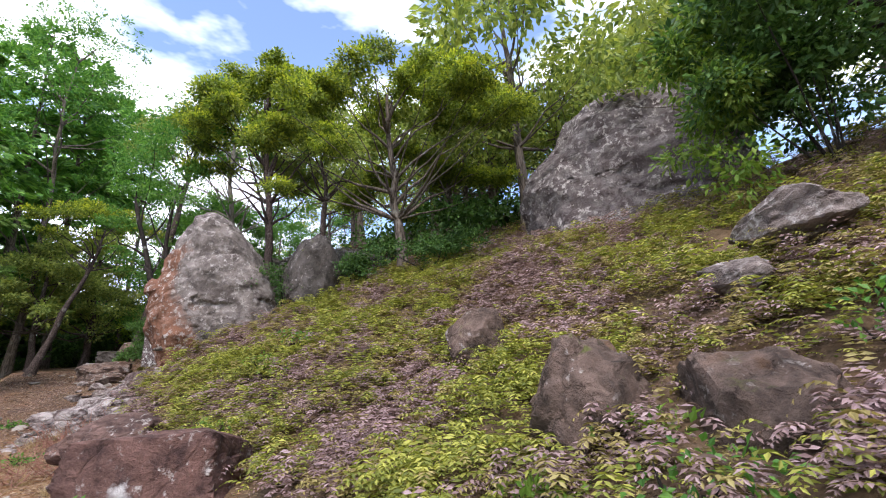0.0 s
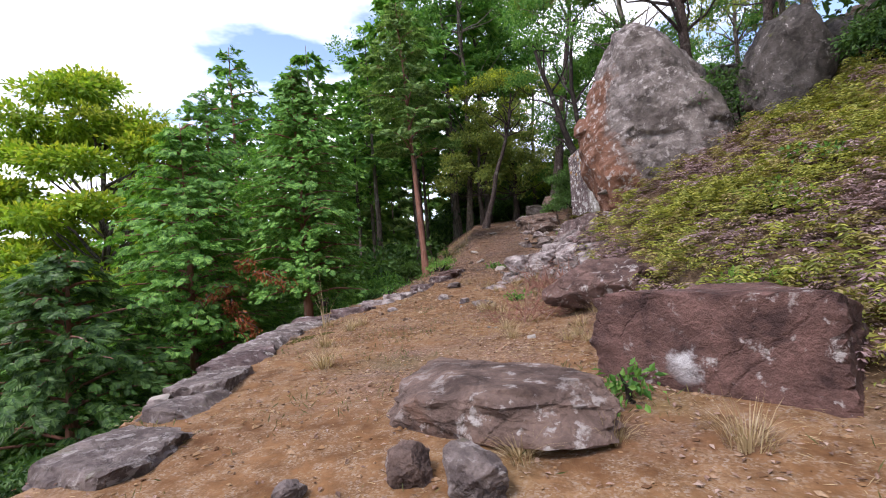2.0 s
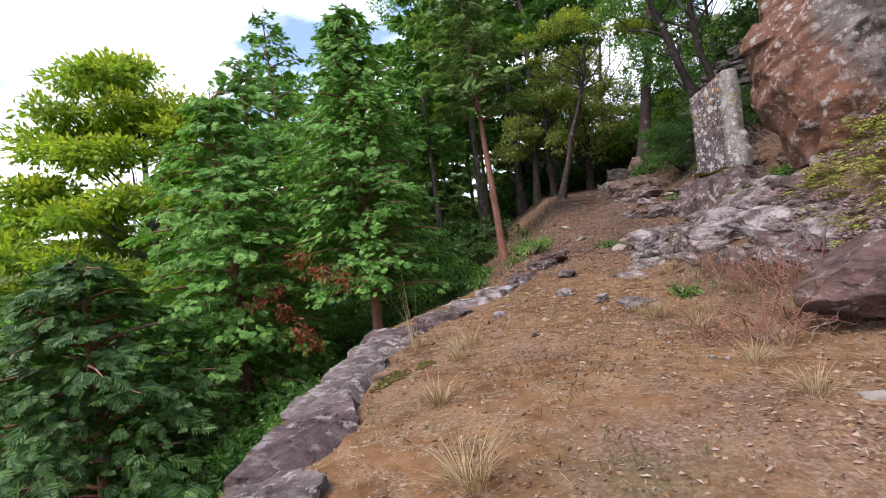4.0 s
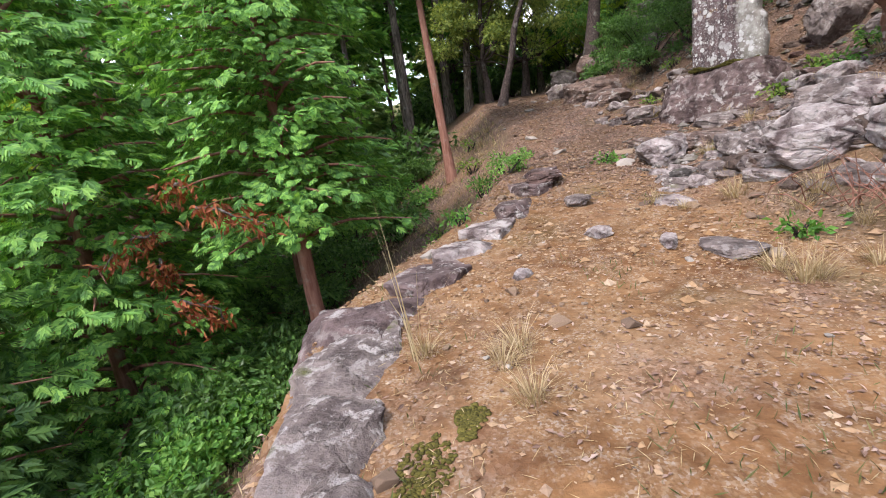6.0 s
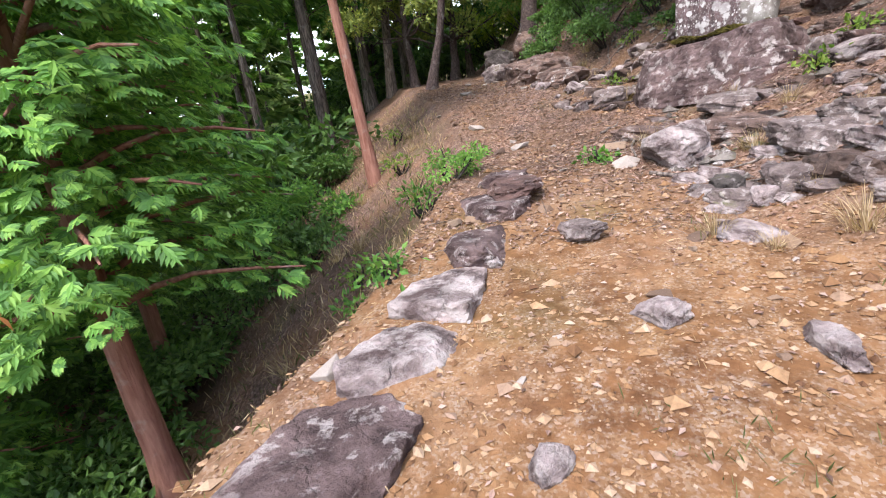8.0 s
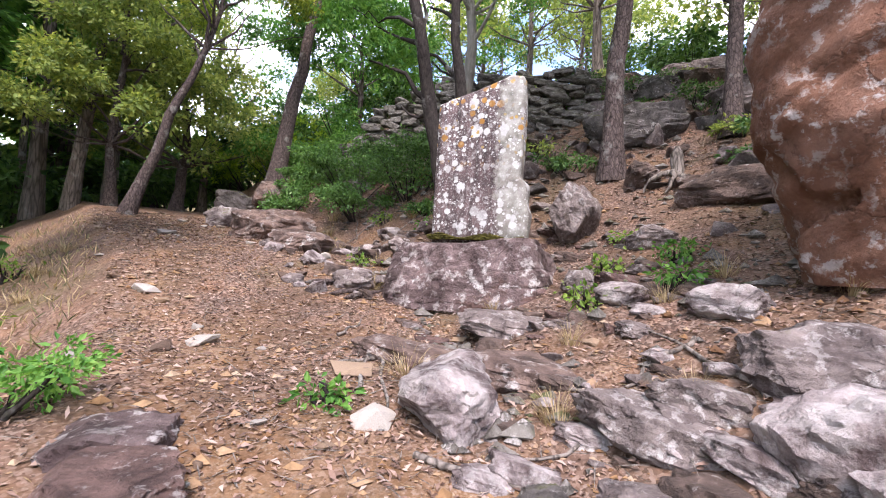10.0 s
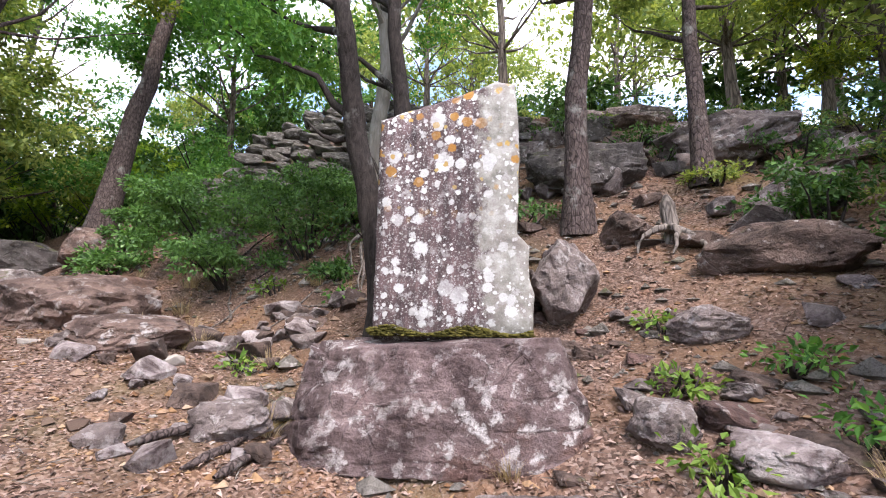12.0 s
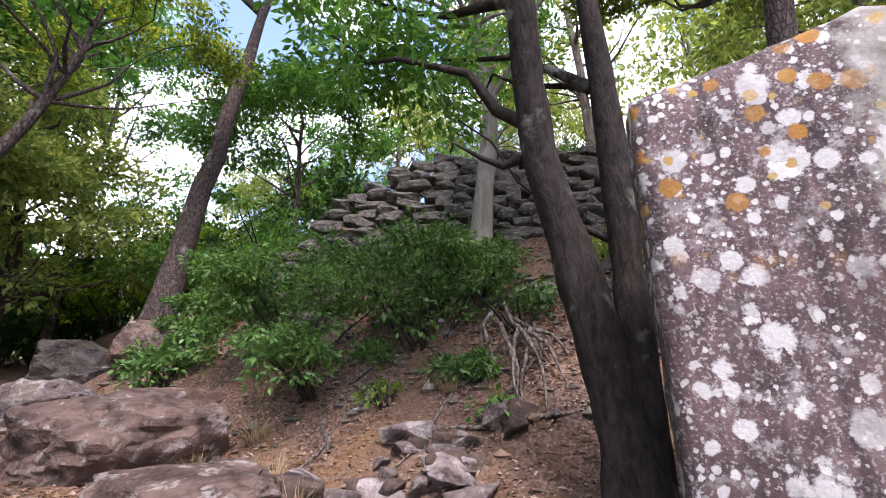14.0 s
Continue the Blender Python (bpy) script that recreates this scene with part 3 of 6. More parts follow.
def rock(name, x, y, dims, rz, material, label, seed, sink=0.15, z=None, level=5, category="rock", rx=0, ry=0, group="", facets=26, rough=0.16, sharp=60.0, layers=0.0):
    if level < 4:
        v, f = CHIPS[seed % 16]
        v = v * np.array(dims)
    else:
        v, f = rock_shape(dims, seed, level, facets, rough, sharp, layers)
    me = soup(name, v, f, material, level > 3)
    if level > 3:
        me.set_sharp_from_angle(angle=radians(24))
    ob = new(name, me)
    ob.matrix_basis = pose(x, y, (z_at(x, y) if z is None else z) - sink, rx, ry, rz)
    return tagged(ob, label, category, group)


def tube(points, radii, sides=8, rough=0.0, seed=0):
    """A tapering tube along points; returns verts and faces."""
    p, r = np.asarray(points, float), np.asarray(radii, float)
    t = unit(np.gradient(p, axis=0))
    side = unit(np.cross(t, np.where(np.abs(t[:, 2:3]) > 0.9, (1.0, 0.1, 0), (0, 0.1, 1.0))))
    up = np.cross(side, t)
    a = np.linspace(0, 2 * np.pi, sides, endpoint=False)
    v = p[:, None] + r[:, None, None] * (np.cos(a)[None, :, None] * side[:, None] + np.sin(a)[None, :, None] * up[:, None])
    v = v.reshape(-1, 3)
    if rough:
        c = np.repeat(p, sides, 0)
        v = c + (v - c) * (1 + rough * noise3(v, 3.0, seed, 3))[:, None]
    k = len(p)
    i, j = np.meshgrid(np.arange(k - 1), np.arange(sides), indexing="ij")
    a0, a1 = i * sides + j, i * sides + (j + 1) % sides
    f = np.stack([a0, a1, a1 + sides, a0 + sides], -1).reshape(-1, 4)
    return v, f


def joined(pieces):
    verts, faces, at = [], [], 0
    for v, f in pieces:
        verts.append(v)
        faces.append(np.asarray(f) + at)
        at += len(v)
    return np.concatenate(verts), np.concatenate(faces)


def bend(a, b, sag=0.0, wobble=0.0, n=8, seed=0):
    """A line from a to b that sags (or rises) in between and wanders a little."""
    r = np.random.default_rng(seed)
    s = np.linspace(0, 1, n)[:, None]
    p = np.asarray(a, float) * (1 - s) + np.asarray(b, float) * s
    p[:, 2] += sag * np.sin(np.pi * s[:, 0])
    w = np.cumsum(r.normal(size=(n, 3)), 0) * wobble / n
    return p + w * np.sin(np.pi * np.minimum(s, 0.5))


def blades(base, way, up, length, width, fold=0.15):
    """Leaf blades, one kite of four corners each."""
    base, way, up = np.asarray(base), unit(np.asarray(way)), unit(np.asarray(up))
    side = unit(np.cross(way, up))
    up = np.cross(side, way)
    length, width = np.broadcast_to(length, len(base))[:, None], np.broadcast_to(width, len(base))[:, None]
    mid = base + way * length * 0.45 + up * width * fold
    v = np.stack([base, mid + side * width / 2, base + way * length - up * width * fold, mid - side * width / 2], 1).reshape(-1, 3)
    f = np.arange(len(base) * 4).reshape(-1, 4)
    return v, f


def leaf_cloud(centres, radii, count, size, seed, aspect=0.5, droop=0.0, flat=0.5, twig=28):
    """Leaves in twig-end tufts, the tufts spread over clumps round the centres, denser towards each clump's skin."""
    r = np.random.default_rng(seed)
    centres, radii = np.asarray(centres, float), np.asarray(radii, float)
    weight = radii[:, 0] * radii[:, 1]
    tufts = max(20, count // twig)
    pick = r.choice(len(centres), tufts, p=weight / weight.sum())
    d = unit(r.normal(size=(tufts, 3)))
    d[:, 2] = np.where(r.random(tufts) < 0.7, np.abs(d[:, 2]), d[:, 2])
    lump = 1 + 0.6 * noise3(d * 2 + pick[:, None] * 3.7, 1.3, seed, 2)
    heart = centres[pick] + d * radii[pick] * (r.random(tufts) ** 0.35 * lump)[:, None]
    own = r.integers(0, tufts, count)
    e = unit(r.normal(size=(count, 3)))
    reach = size * 1.9 * (0.6 + 0.8 * r.random(tufts))
    pos = heart[own] + e * (r.random(count) ** 0.5 * reach[own])[:, None] * np.array((1.25, 1.25, 0.6))
    up = unit(d[own] * (1 - flat) + np.array((0, 0, 1.0)) * flat + 0.45 * r.normal(size=(count, 3)))
    way = unit(e + 0.5 * r.normal(size=(count, 3)) + d[own] * 0.5 - np.array((0, 0, droop)))
    ln = size * r.uniform(0.6, 1.35, count)
    return blades(pos, way, up, ln, ln * aspect)


def limbs_to(trunk_pts, targets, r0, seed, sag=0.25, sides=6):
    """Limbs that leave the trunk and climb to the targets."""
    r = np.random.default_rng(seed)
    out = []
    for k, c in enumerate(targets):
        j = np.argmin(np.abs(trunk_pts[:, 2] - (c[2] - 0.45 * np.linalg.norm(c[:2] - trunk_pts[-1, :2]) - 0.3)))
        j = int(np.clip(j - r.integers(0, 1 + len(trunk_pts) // 6), len(trunk_pts) // 3, len(trunk_pts) - 1))
        a = trunk_pts[j]
        n = 7
        line = bend(a, c, -sag * 0.3, 0.7, n, seed + k)
        out.append(tube(line, np.maximum(r0 * r.uniform(0.22, 0.42) * np.linspace(1, 0, n) ** 1.4, 0.01), sides))
    return out


def broadleaf(name, x, y, height, spread, trunk_r, bark, leaf, label, seed, lean=(0, 0), clumps=14, count=6000, size=0.12, low=0.45, flat=0.5, layer=0.45, group="", stems=1, aspect=0.5, droop=0.2, z=None, lit_tips=None, fat=1.0):
    """A spreading tree: stem or stems, limbs, and a crown of leaf clumps in uneven tiers."""
    r = np.random.default_rng(seed)
    root = thing(name, (x, y, (z_at(x, y) if z is None else z) - 0.1), label, "tree", group)
    top = np.array((lean[0], lean[1], height * 0.86))
    c = []
    for k in range(clumps):
        a, q = k * 2.399 + r.uniform(-0.4, 0.4), math.sqrt((k + 0.4) / clumps)
        hgt = low + (1 - low) * (1 - 0.75 * q ** 1.6) * r.uniform(0.82, 1.0)
        along = lean[0] * hgt, lean[1] * hgt
        c.append((along[0] + math.cos(a) * q * spread, along[1] + math.sin(a) * q * spread, hgt * height))
    c = np.array(c)
    rad = np.stack([r.uniform(0.26, 0.42, clumps) * spread * fat] * 2 + [r.uniform(0.26, 0.42, clumps) * spread * layer * fat], 1)
    pieces = []
    for s in range(stems):
        off = np.array((math.cos(s * -0.45), math.sin(s * -0.45), 0)) * trunk_r * 2.2 * (s > 0)
        line = bend(off * 0.5, top + off * 2, 0, 0.16 * height ** 0.7, 14, seed + s)
        wide = trunk_r * np.linspace(1, 0.22, 14) ** 0.9
        wide[0] *= 1.5
        wide[1] *= 1.12
        part("trunk", soup("trunk", *tube(line, wide, 12, 0.35, seed), bark, True), root)
        for limb in limbs_to(line, c[s::stems], trunk_r, seed + 31 * s, 0.25, 4 if group else 7):
            pieces.append(limb)
    if group:
        tagged(part("branching", soup("branching", *joined(pieces), bark, True), root), kind="stuff")
    else:
        for limb in pieces:
            part("limb", soup("limb", *limb, bark, True), root)
    part("crown", soup("crown", *leaf_cloud(c, rad, count, size, seed + 5, aspect, droop, flat), leaf), root)
    # young leaves over each clump, their paler colour standing for sunlight on top
    if lit_tips:
        part("new_growth", soup("new_growth", *leaf_cloud(c + rad * (0, 0, 0.75), rad * (0.95, 0.95, 0.35), int(count * 0.45), size * 0.9, seed + 6, aspect, -0.4, 0.6), lit_tips), root, "young leaves on the crown's upper side, coloured as if sunlit")
    return root


def conifer(name, x, y, height, spread, trunk_r, bark, leaf, label, seed, bare=0.15, count=2500, spray=0.34, droop=0.5, lean=(0, 0), group="", z=None, fine=True):
    """A cypress or cedar: straight stem, whorls of boughs, flat drooping sprays."""
    r = np.random.default_rng(seed)
    root = thing(name, (x, y, (z_at(x, y) if z is None else z) - 0.1), label, "tree", group)
    line = bend((0, 0, 0), (lean[0], lean[1], height), 0, 0.12, 12, seed)
    wide = trunk_r * np.linspace(1, 0.06, 12)
    wide[0] *= 1.35
    pieces = []
    boughs = max(14, count // 40)
    base, way, ups = [], [], []
    for k in range(boughs):
        s = bare + (0.985 - bare) * ((k + r.random()) / boughs)
        env = math.sin(min(1.0, (1 - s) / (1 - bare) * 1.25 + 0.06) * math.pi / 2)
        ln = spread * env * r.uniform(0.65, 1.1)
        a = k * 2.399 + r.uniform(-0.5, 0.5)
        o = np.array((lean[0] * s, lean[1] * s, height * s))
        tip = o + np.array((math.cos(a) * ln, math.sin(a) * ln, ln * (0.35 - 0.5 * droop)))
        bough = bend(o, tip, 0.10 * ln, 0.1, 5, seed + k)
        if k % 2 == 0:
            pieces.append(tube(bough, np.linspace(0.02 + trunk_r * 0.12, 0.008, 5), 4))
        m = max(3, int(count / boughs * (0.35 + env)))
        u = r.random(m) ** 0.6
        pos = o + (tip - o) * u[:, None]
        pos[:, 2] += 0.10 * ln * np.sin(np.pi * u)
        out = np.array((math.cos(a), math.sin(a), 0))
        side = np.array((-math.sin(a), math.cos(a), 0))
        sgn = r.choice((-1, 1), m)[:, None]
        w = out * r.uniform(0.3, 1.0, (m, 1)) + side * sgn * r.uniform(0.2, 1.0, (m, 1)) + np.array((0, 0, -1)) * r.uniform(0.0, droop * 1.2, (m, 1))
        pos = pos + side * sgn * r.uniform(0, 0.18 * ln, (m, 1)) + r.normal(size=(m, 3)) * 0.05
        base.append(pos), way.append(w), ups.append(np.array((0, 0, 0.75)) + out * 0.75 + 0.4 * r.normal(size=(m, 3)))
    base, way, ups = np.concatenate(base), unit(np.concatenate(way)), unit(np.concatenate(ups))
    ln = spray * r.uniform(0.6, 1.2, len(base))
    side = unit(np.cross(way, ups))
    if fine:
        fans = [blades(base, way, ups, ln, ln * 0.2, 0.1)]
        for at, q in ((0.08, 0.5), (0.26, 0.52), (0.44, 0.42), (0.62, 0.3)):
            for s in (1, -1):
                fans.append(blades(base + way * (ln * at)[:, None], way * 0.75 + side * s - np.array((0, 0, 0.25)), ups, ln * q, ln * 0.17, 0.12))
    else:
        fans = [blades(base, way, ups, ln, ln * 0.42, 0.1)]
        for s in (0.7, -0.7):
            fans.append(blades(base + way * (ln * 0.3)[:, None], way + side * s, ups, ln * 0.8, ln * 0.36, 0.1))
    v, f = joined(fans)
    part("trunk", soup("trunk", *tube(line, wide, 10, 0.25, seed), bark, True), root)
    tagged(part("branching", soup("branching", *joined(pieces), bark, True), root), kind="stuff")
    part("crown", soup("crown", v, f, leaf), root)
    return root


def bush(name, x, y, size, leaf, label, seed, count=1400, leaf_size=0.09, z=None, bark=None, aspect=0.55, group="", category="shrub"):
    r = np.random.default_rng(seed)
    root = thing(name, (x, y, (z_at(x, y) if z is None else z) - 0.05), label, category, group)
    k = 9
    c = np.stack([r.uniform(-0.5, 0.5, k) * size[0], r.uniform(-0.5, 0.5, k) * size[1], r.uniform(0.3, 0.75, k) * size[2]], 1)
    rad = np.stack([r.uniform(0.22, 0.36, k) * size[0], r.uniform(0.22, 0.36, k) * size[1], r.uniform(0.2, 0.34, k) * size[2]], 1)
    stems = [tube(bend((c[j, 0] * 0.2, c[j, 1] * 0.2, 0), c[j], 0, 0.1, 5, seed + j), np.linspace(0.025, 0.006, 5), 5) for j in range(k)]
    tagged(part("branching", soup("branching", *joined(stems), bark or BARK_DARK, True), root), kind="stuff")
    part("foliage", soup("foliage", *leaf_cloud(c, rad, count, leaf_size, seed, aspect, 0.3, 0.4), leaf), root)
    return root


def standing_rock(left, right, depth, height, seed, around=96, tall=72, square=3.2, rough=0.16, chop=16):
    """A tall rock from its outline: reach to the left and right and depth, each at shares of its height."""
    s = np.linspace(0, 1, tall)
    a = np.linspace(0, 2 * np.pi, around, endpoint=False)
    S, A = np.meshgrid(s, a, indexing="ij")
    ca, sa = np.cos(A), np.sin(A)
    k = (np.abs(ca) ** square + np.abs(sa) ** square) ** (-1 / square)
    lx, rx, dy = (np.interp(S, *zip(*q)) for q in (left, right, depth))
    v = np.stack([np.where(ca < 0, lx, rx) * ca * k, dy * sa * k, S * height], -1).reshape(-1, 3)
    q = np.random.default_rng(seed + 77)
    for _ in range(chop):
        way = unit(q.normal(size=3) * (1, 1, 0.7))
        reach = v @ way
        limit = reach.max() * q.uniform(0.8, 0.95)
        v = v - np.maximum(reach - limit, 0)[:, None] * way * 0.9
    out = unit(v * (1, 1, 0.0) + (0, 0, 1e-6))
    grain = rough * (1.6 * noise3(v, 0.55, seed, 3) + 0.9 * np.abs(noise3(v, 1.3, seed + 2, 3)) + 0.45 * noise3(v, 3.1, seed + 4, 4) + 0.22 * noise3(v, 9.0, seed + 7, 3))
    grain = grain + rough * 1.1 * np.floor(3.5 * noise3(v * (1, 1, 1.5), 0.7, seed + 11, 2)) / 3.5
    v = v + out * grain[:, None]
    v[:, 2] += 0.5 * grain * (S.ravel() > 0.5)
    i, j = np.meshgrid(np.arange(tall - 1), np.arange(around), indexing="ij")
    p, q = (i * around + j).ravel(), (i * around + (j + 1) % around).ravel()
    f = np.stack([p, q, q + around, p + around], 1)
    top = len(v) - around
    v = np.concatenate([v, [v[top:].mean(0) + (0, 0, 0.02)]])
    cap = np.stack([top + np.arange(around), top + (np.arange(around) + 1) % around, np.full(around, len(v) - 1), np.full(around, len(v) - 1)], 1)
    tri = np.concatenate([f[:, [0, 1, 2]], f[:, [0, 2, 3]], cap[:, :3]])
    return v, tri


# ---- the ground ----
def spaced(a, b, step, far, grow=1.22):
    mid = list(np.arange(a, b + step / 2, step))
    lo, hi, s = [a], [b], step
    while hi[-1] < far:
        s *= grow
        lo.append(lo[-1] - s), hi.append(hi[-1] + s)
    return np.array(lo[:0:-1] + mid + hi[1:])


def build_ground():
    xs, ys = spaced(-9.0, 7.0, 0.11, 900), spaced(-1.0, 27.0, 0.11, 900)
    X, Y = np.meshgrid(xs, ys)
    Z = ground_z(X, Y)
    w = len(xs)
    i, j = np.meshgrid(np.arange(len(ys) - 1), np.arange(w - 1), indexing="ij")
    a = (i * w + j).ravel()
    me = soup("ground", np.stack([X.ravel(), Y.ravel(), Z.ravel()], 1), np.stack([a, a + 1, a + w + 1, a + w], 1), SOIL, True)
    _, edge, foot, _, _ = section(Y)
    wander = 0.9 * fbm(X * 0.8, Y * 0.8, 3, 40)
    hill = np.clip((X - foot + wander) / 0.6, 0, 1)
    below = np.clip((edge - X + 0.3 * wander) / 0.4, 0, 1)
    wood = np.clip((edge - 3.4 - X + 2 * wander) / 1.2, 0, 1) + np.clip((X - 5) / 3, 0, 1) * np.clip((Y - 9) / 3, 0, 1) * 0.6
    upper = np.clip((Y - 13.0 + 2.0 * wander) / 2.4, 0, 1)
    litter = np.clip(np.maximum(np.maximum(hill, 0.7 * below), upper * 0.85) + 2.6 * np.clip(fbm(X * 0.9, Y * 0.9, 4, 21) - 0.02, 0, 0.3), 0, 1)
    litter = litter * np.clip(0.8 + 2.0 * fbm(X * 1.5, Y * 1.5, 4, 77), 0.2, 1)
    green = np.clip(hill * np.clip((13 - Y) / 2, 0, 1) * 0.3 + 2.6 * np.clip(fbm(X * 0.9, Y * 0.9, 3, 33) - 0.14, 0, 0.3), 0, 0.6)
    # last term: ground under the ferns darkened, for dark gaps between the fronds
    wood = wood + 0.5 * np.clip(4 * fbm(X * 1.0, Y * 1.0, 4, 83) - 0.1, 0, 1) * np.maximum(upper, 0.5 * hill) + 0.15 * hill * np.clip((Y - 12.5) / 2, 0, 1) + 0.55 * hill * np.clip((12.5 - Y) / 2, 0, 1)
    distant = np.clip((np.hypot(X + 4, Y - 10) - 52) / 8, 0, 1)
    green, wood = np.maximum(green, distant), wood * (1 - distant)
    for key, val in (("litter", litter), ("green", green), ("soil", np.clip(wood, 0, 0.9))):
        me.attributes.new(key, "FLOAT", "POINT").data.foreach_set("value", val.astype(np.float32).ravel())
    return tagged(new("ground", me), "orange clay hillside path with grit and fallen leaves", "ground", kind="structure")


build_ground()

# ---- the standing stones ----


def slab(outline, thick, seed, step=0.05):
    """A stone slab, its outline in the x-z plane, worn edges, front face at y = 0."""
    o = np.array(outline, float)
    pts = []
    for a, b in zip(o, np.roll(o, -1, 0)):
        k = max(1, int(np.linalg.norm(b - a) / step))
        pts += [a + (b - a) * s / k for s in range(k)]
    p = np.array(pts)
    mid = p.mean(0)
    rings = []
    for shrink, y in ((0.0, 0.035), (0.25, 0.02), (0.5, 0.012), (0.75, 0.004), (0.96, 0.0), (1.0, 0.03), (1.0, thick * 0.5), (1.0, thick - 0.03), (0.97, thick), (0.5, thick), (0.0, thick)):
        q = mid + (p - mid) * max(shrink, 0.002)
        v = np.stack([q[:, 0], np.full(len(q), y), q[:, 1]], 1)
        rings.append(v)
    v = np.concatenate(rings)
    n3 = noise3(v, 2.2, seed, 4)
    v[:, 1] += 0.035 * n3
    v[:, 0] += 0.03 * noise3(v, 4.0, seed + 2, 3)
    v[:, 2] += 0.03 * noise3(v, 4.5, seed + 4, 3)
    n = len(p)
    i, j = np.meshgrid(np.arange(len(rings) - 1), np.arange(n), indexing="ij")
    a, b = (i * n + j).ravel(), (i * n + (j + 1) % n).ravel()
    return v, np.stack([a, b, b + n, a + n], 1)


STELE_TURN = math.degrees(math.atan2(-1.13, 0.835))
stele = thing("stone_stele", (-1.90, 17.69, 2.25), "tall broken slate stele covered in white and ochre lichen", "stone monument", rz=STELE_TURN)
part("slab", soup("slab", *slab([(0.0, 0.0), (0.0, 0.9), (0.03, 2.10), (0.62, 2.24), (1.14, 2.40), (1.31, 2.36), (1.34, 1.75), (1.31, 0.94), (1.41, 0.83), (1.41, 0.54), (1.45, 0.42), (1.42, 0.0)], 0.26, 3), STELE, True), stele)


def moss_band():
    r = np.random.default_rng(4)
    pieces = []
    for k in range(1100):
        v, f = BALLS[1]
        u = r.uniform(0.0, 1.42)
        c = np.array((u, -0.03 - 0.13 * r.random() * (0.4 + 0.6 * math.sin(3.0 * u + 0.5) ** 2), 0.05 + (0.02 + 0.07 * math.sin(4.3 * u + 0.9) ** 2) * r.random()))
        pieces.append((v * r.uniform(0.008, 0.024, 3) * (1.5, 1.2, 0.5) + c, f))
    return joined(pieces)


part("moss", soup("moss", *moss_band(), MOSS, True), stele, "dark olive moss along the foot")


def base_rock():
    v, f = standing_rock(((0, 1.2), (0.5, 1.2), (0.95, 1.14), (1, 1.08)), ((0, 1.3), (0.35, 1.24), (0.7, 1.1), (1, 1.02)), ((0, 0.75), (0.4, 0.68), (0.95, 0.6), (1, 0.56)), 0.98, 21, 240, 110, 6.0, 0.2, 7)
    seam = np.abs(np.sin(v[:, 2] * 9 + 5 * noise3(v * (0.6, 0.6, 1.6), 1.4, 5, 3))) ** 0.12
    v[:, :2] *= (0.94 + 0.06 * seam)[:, None]
    return v, f


ob = new("plinth_rock", soup("plinth_rock", *base_rock(), ROCK_PLINTH, True))
ob.matrix_basis = pose(-1.46, 17.28, 1.31, 0, 0, STELE_TURN)
tagged(ob, "grey lichened natural rock carrying the stele", "rock")


ob = new("standing_boulder", soup("standing_boulder", *standing_rock(
    ((0, 0.95), (0.1, 1.02), (0.25, 1.26), (0.5, 1.3), (0.54, 1.16), (0.7, 1.1), (0.84, 0.98), (0.93, 0.72), (0.98, 0.45), (1, 0.2)),
    ((0, 1.6), (0.3, 1.6), (0.55, 1.5), (0.7, 1.3), (0.8, 1.0), (0.9, 0.62), (0.96, 0.4), (1, 0.15)),
    ((0, 0.75), (0.2, 0.95), (0.6, 0.85), (0.9, 0.5), (1, 0.1)), 4.15, 5, 160, 130, 4.4, 0.3), ROCK_BOULDER, True))
ob.matrix_basis = pose(-0.05, 12.86, 1.88, 0, 0, 4)
tagged(ob, "tall standing boulder, rust-red and grey with white lichen", "boulder")

# big rock on the brow
ob = new("brow_boulder", soup("brow_boulder", *standing_rock(
    ((0, 2.5), (0.35, 2.65), (0.55, 2.5), (0.75, 1.95), (0.9, 1.35), (1, 0.85)),
    ((0, 3.2), (0.45, 3.2), (0.7, 2.95), (0.88, 2.4), (0.96, 1.7), (1, 0.9)),
    ((0, 1.7), (0.5, 1.6), (0.85, 1.3), (1, 0.7)), 5.2, 15, 160, 130, 3.4, 0.26), rock_material("grey_brow_rock", (0.09, 0.068, 0.068), (0.20, 0.175, 0.17), 0.6, 0.0, 9.0), True))
ob.matrix_basis = pose(9.6, 7.2, 3.1, 0, 0, -52)
tagged(ob, "huge rounded grey boulder with pale lichen above the ferns", "boulder")

# rocks beside the path
rock("red_block", -0.42, 6.15, (1.75, 1.0, 0.86), -28, ROCK_BLOCK, "squared dark red rock with a white lichen patch", 31, 0.12, facets=6, rough=0.09, sharp=60)
rock("flat_slab_rock", -2.05, 5.15, (1.75, 0.95, 0.42), -18, ROCK_STAIN, "low flat-topped brown rock half sunk in the clay", 32, 0.10, facets=9)
rock("dark_rock", -1.25, 9.2, (1.5, 1.1, 0.75), -35, ROCK_RED, "dark brown weathered rock with a hollow", 33, 0.15)
rock("mossy_rock", 3.05, 2.95, (1.35, 1.0, 1.3), 20, ROCK_BROWN, "brown mossy rock jutting out of the ferns", 34, 0.6, rough=0.24, facets=14)
rock("mossy_rock", 3.5, 1.7, (1.6, 1.1, 1.15), 70, ROCK_BROWN, "broad brown rock ledge under the ferns", 35, 0.7, facets=12, rough=0.26)
rock("mossy_rock", 3.4, 5.35, (0.95, 0.8, 0.95), 5, ROCK_BROWN, "brown pointed rock among withered ferns", 36, 0.2)
rock("hill_rock", 5.8, 2.15, (1.5, 1.0, 0.6), 60, ROCK_GREY, "grey rock lying in the fern slope", 37, 0.25)
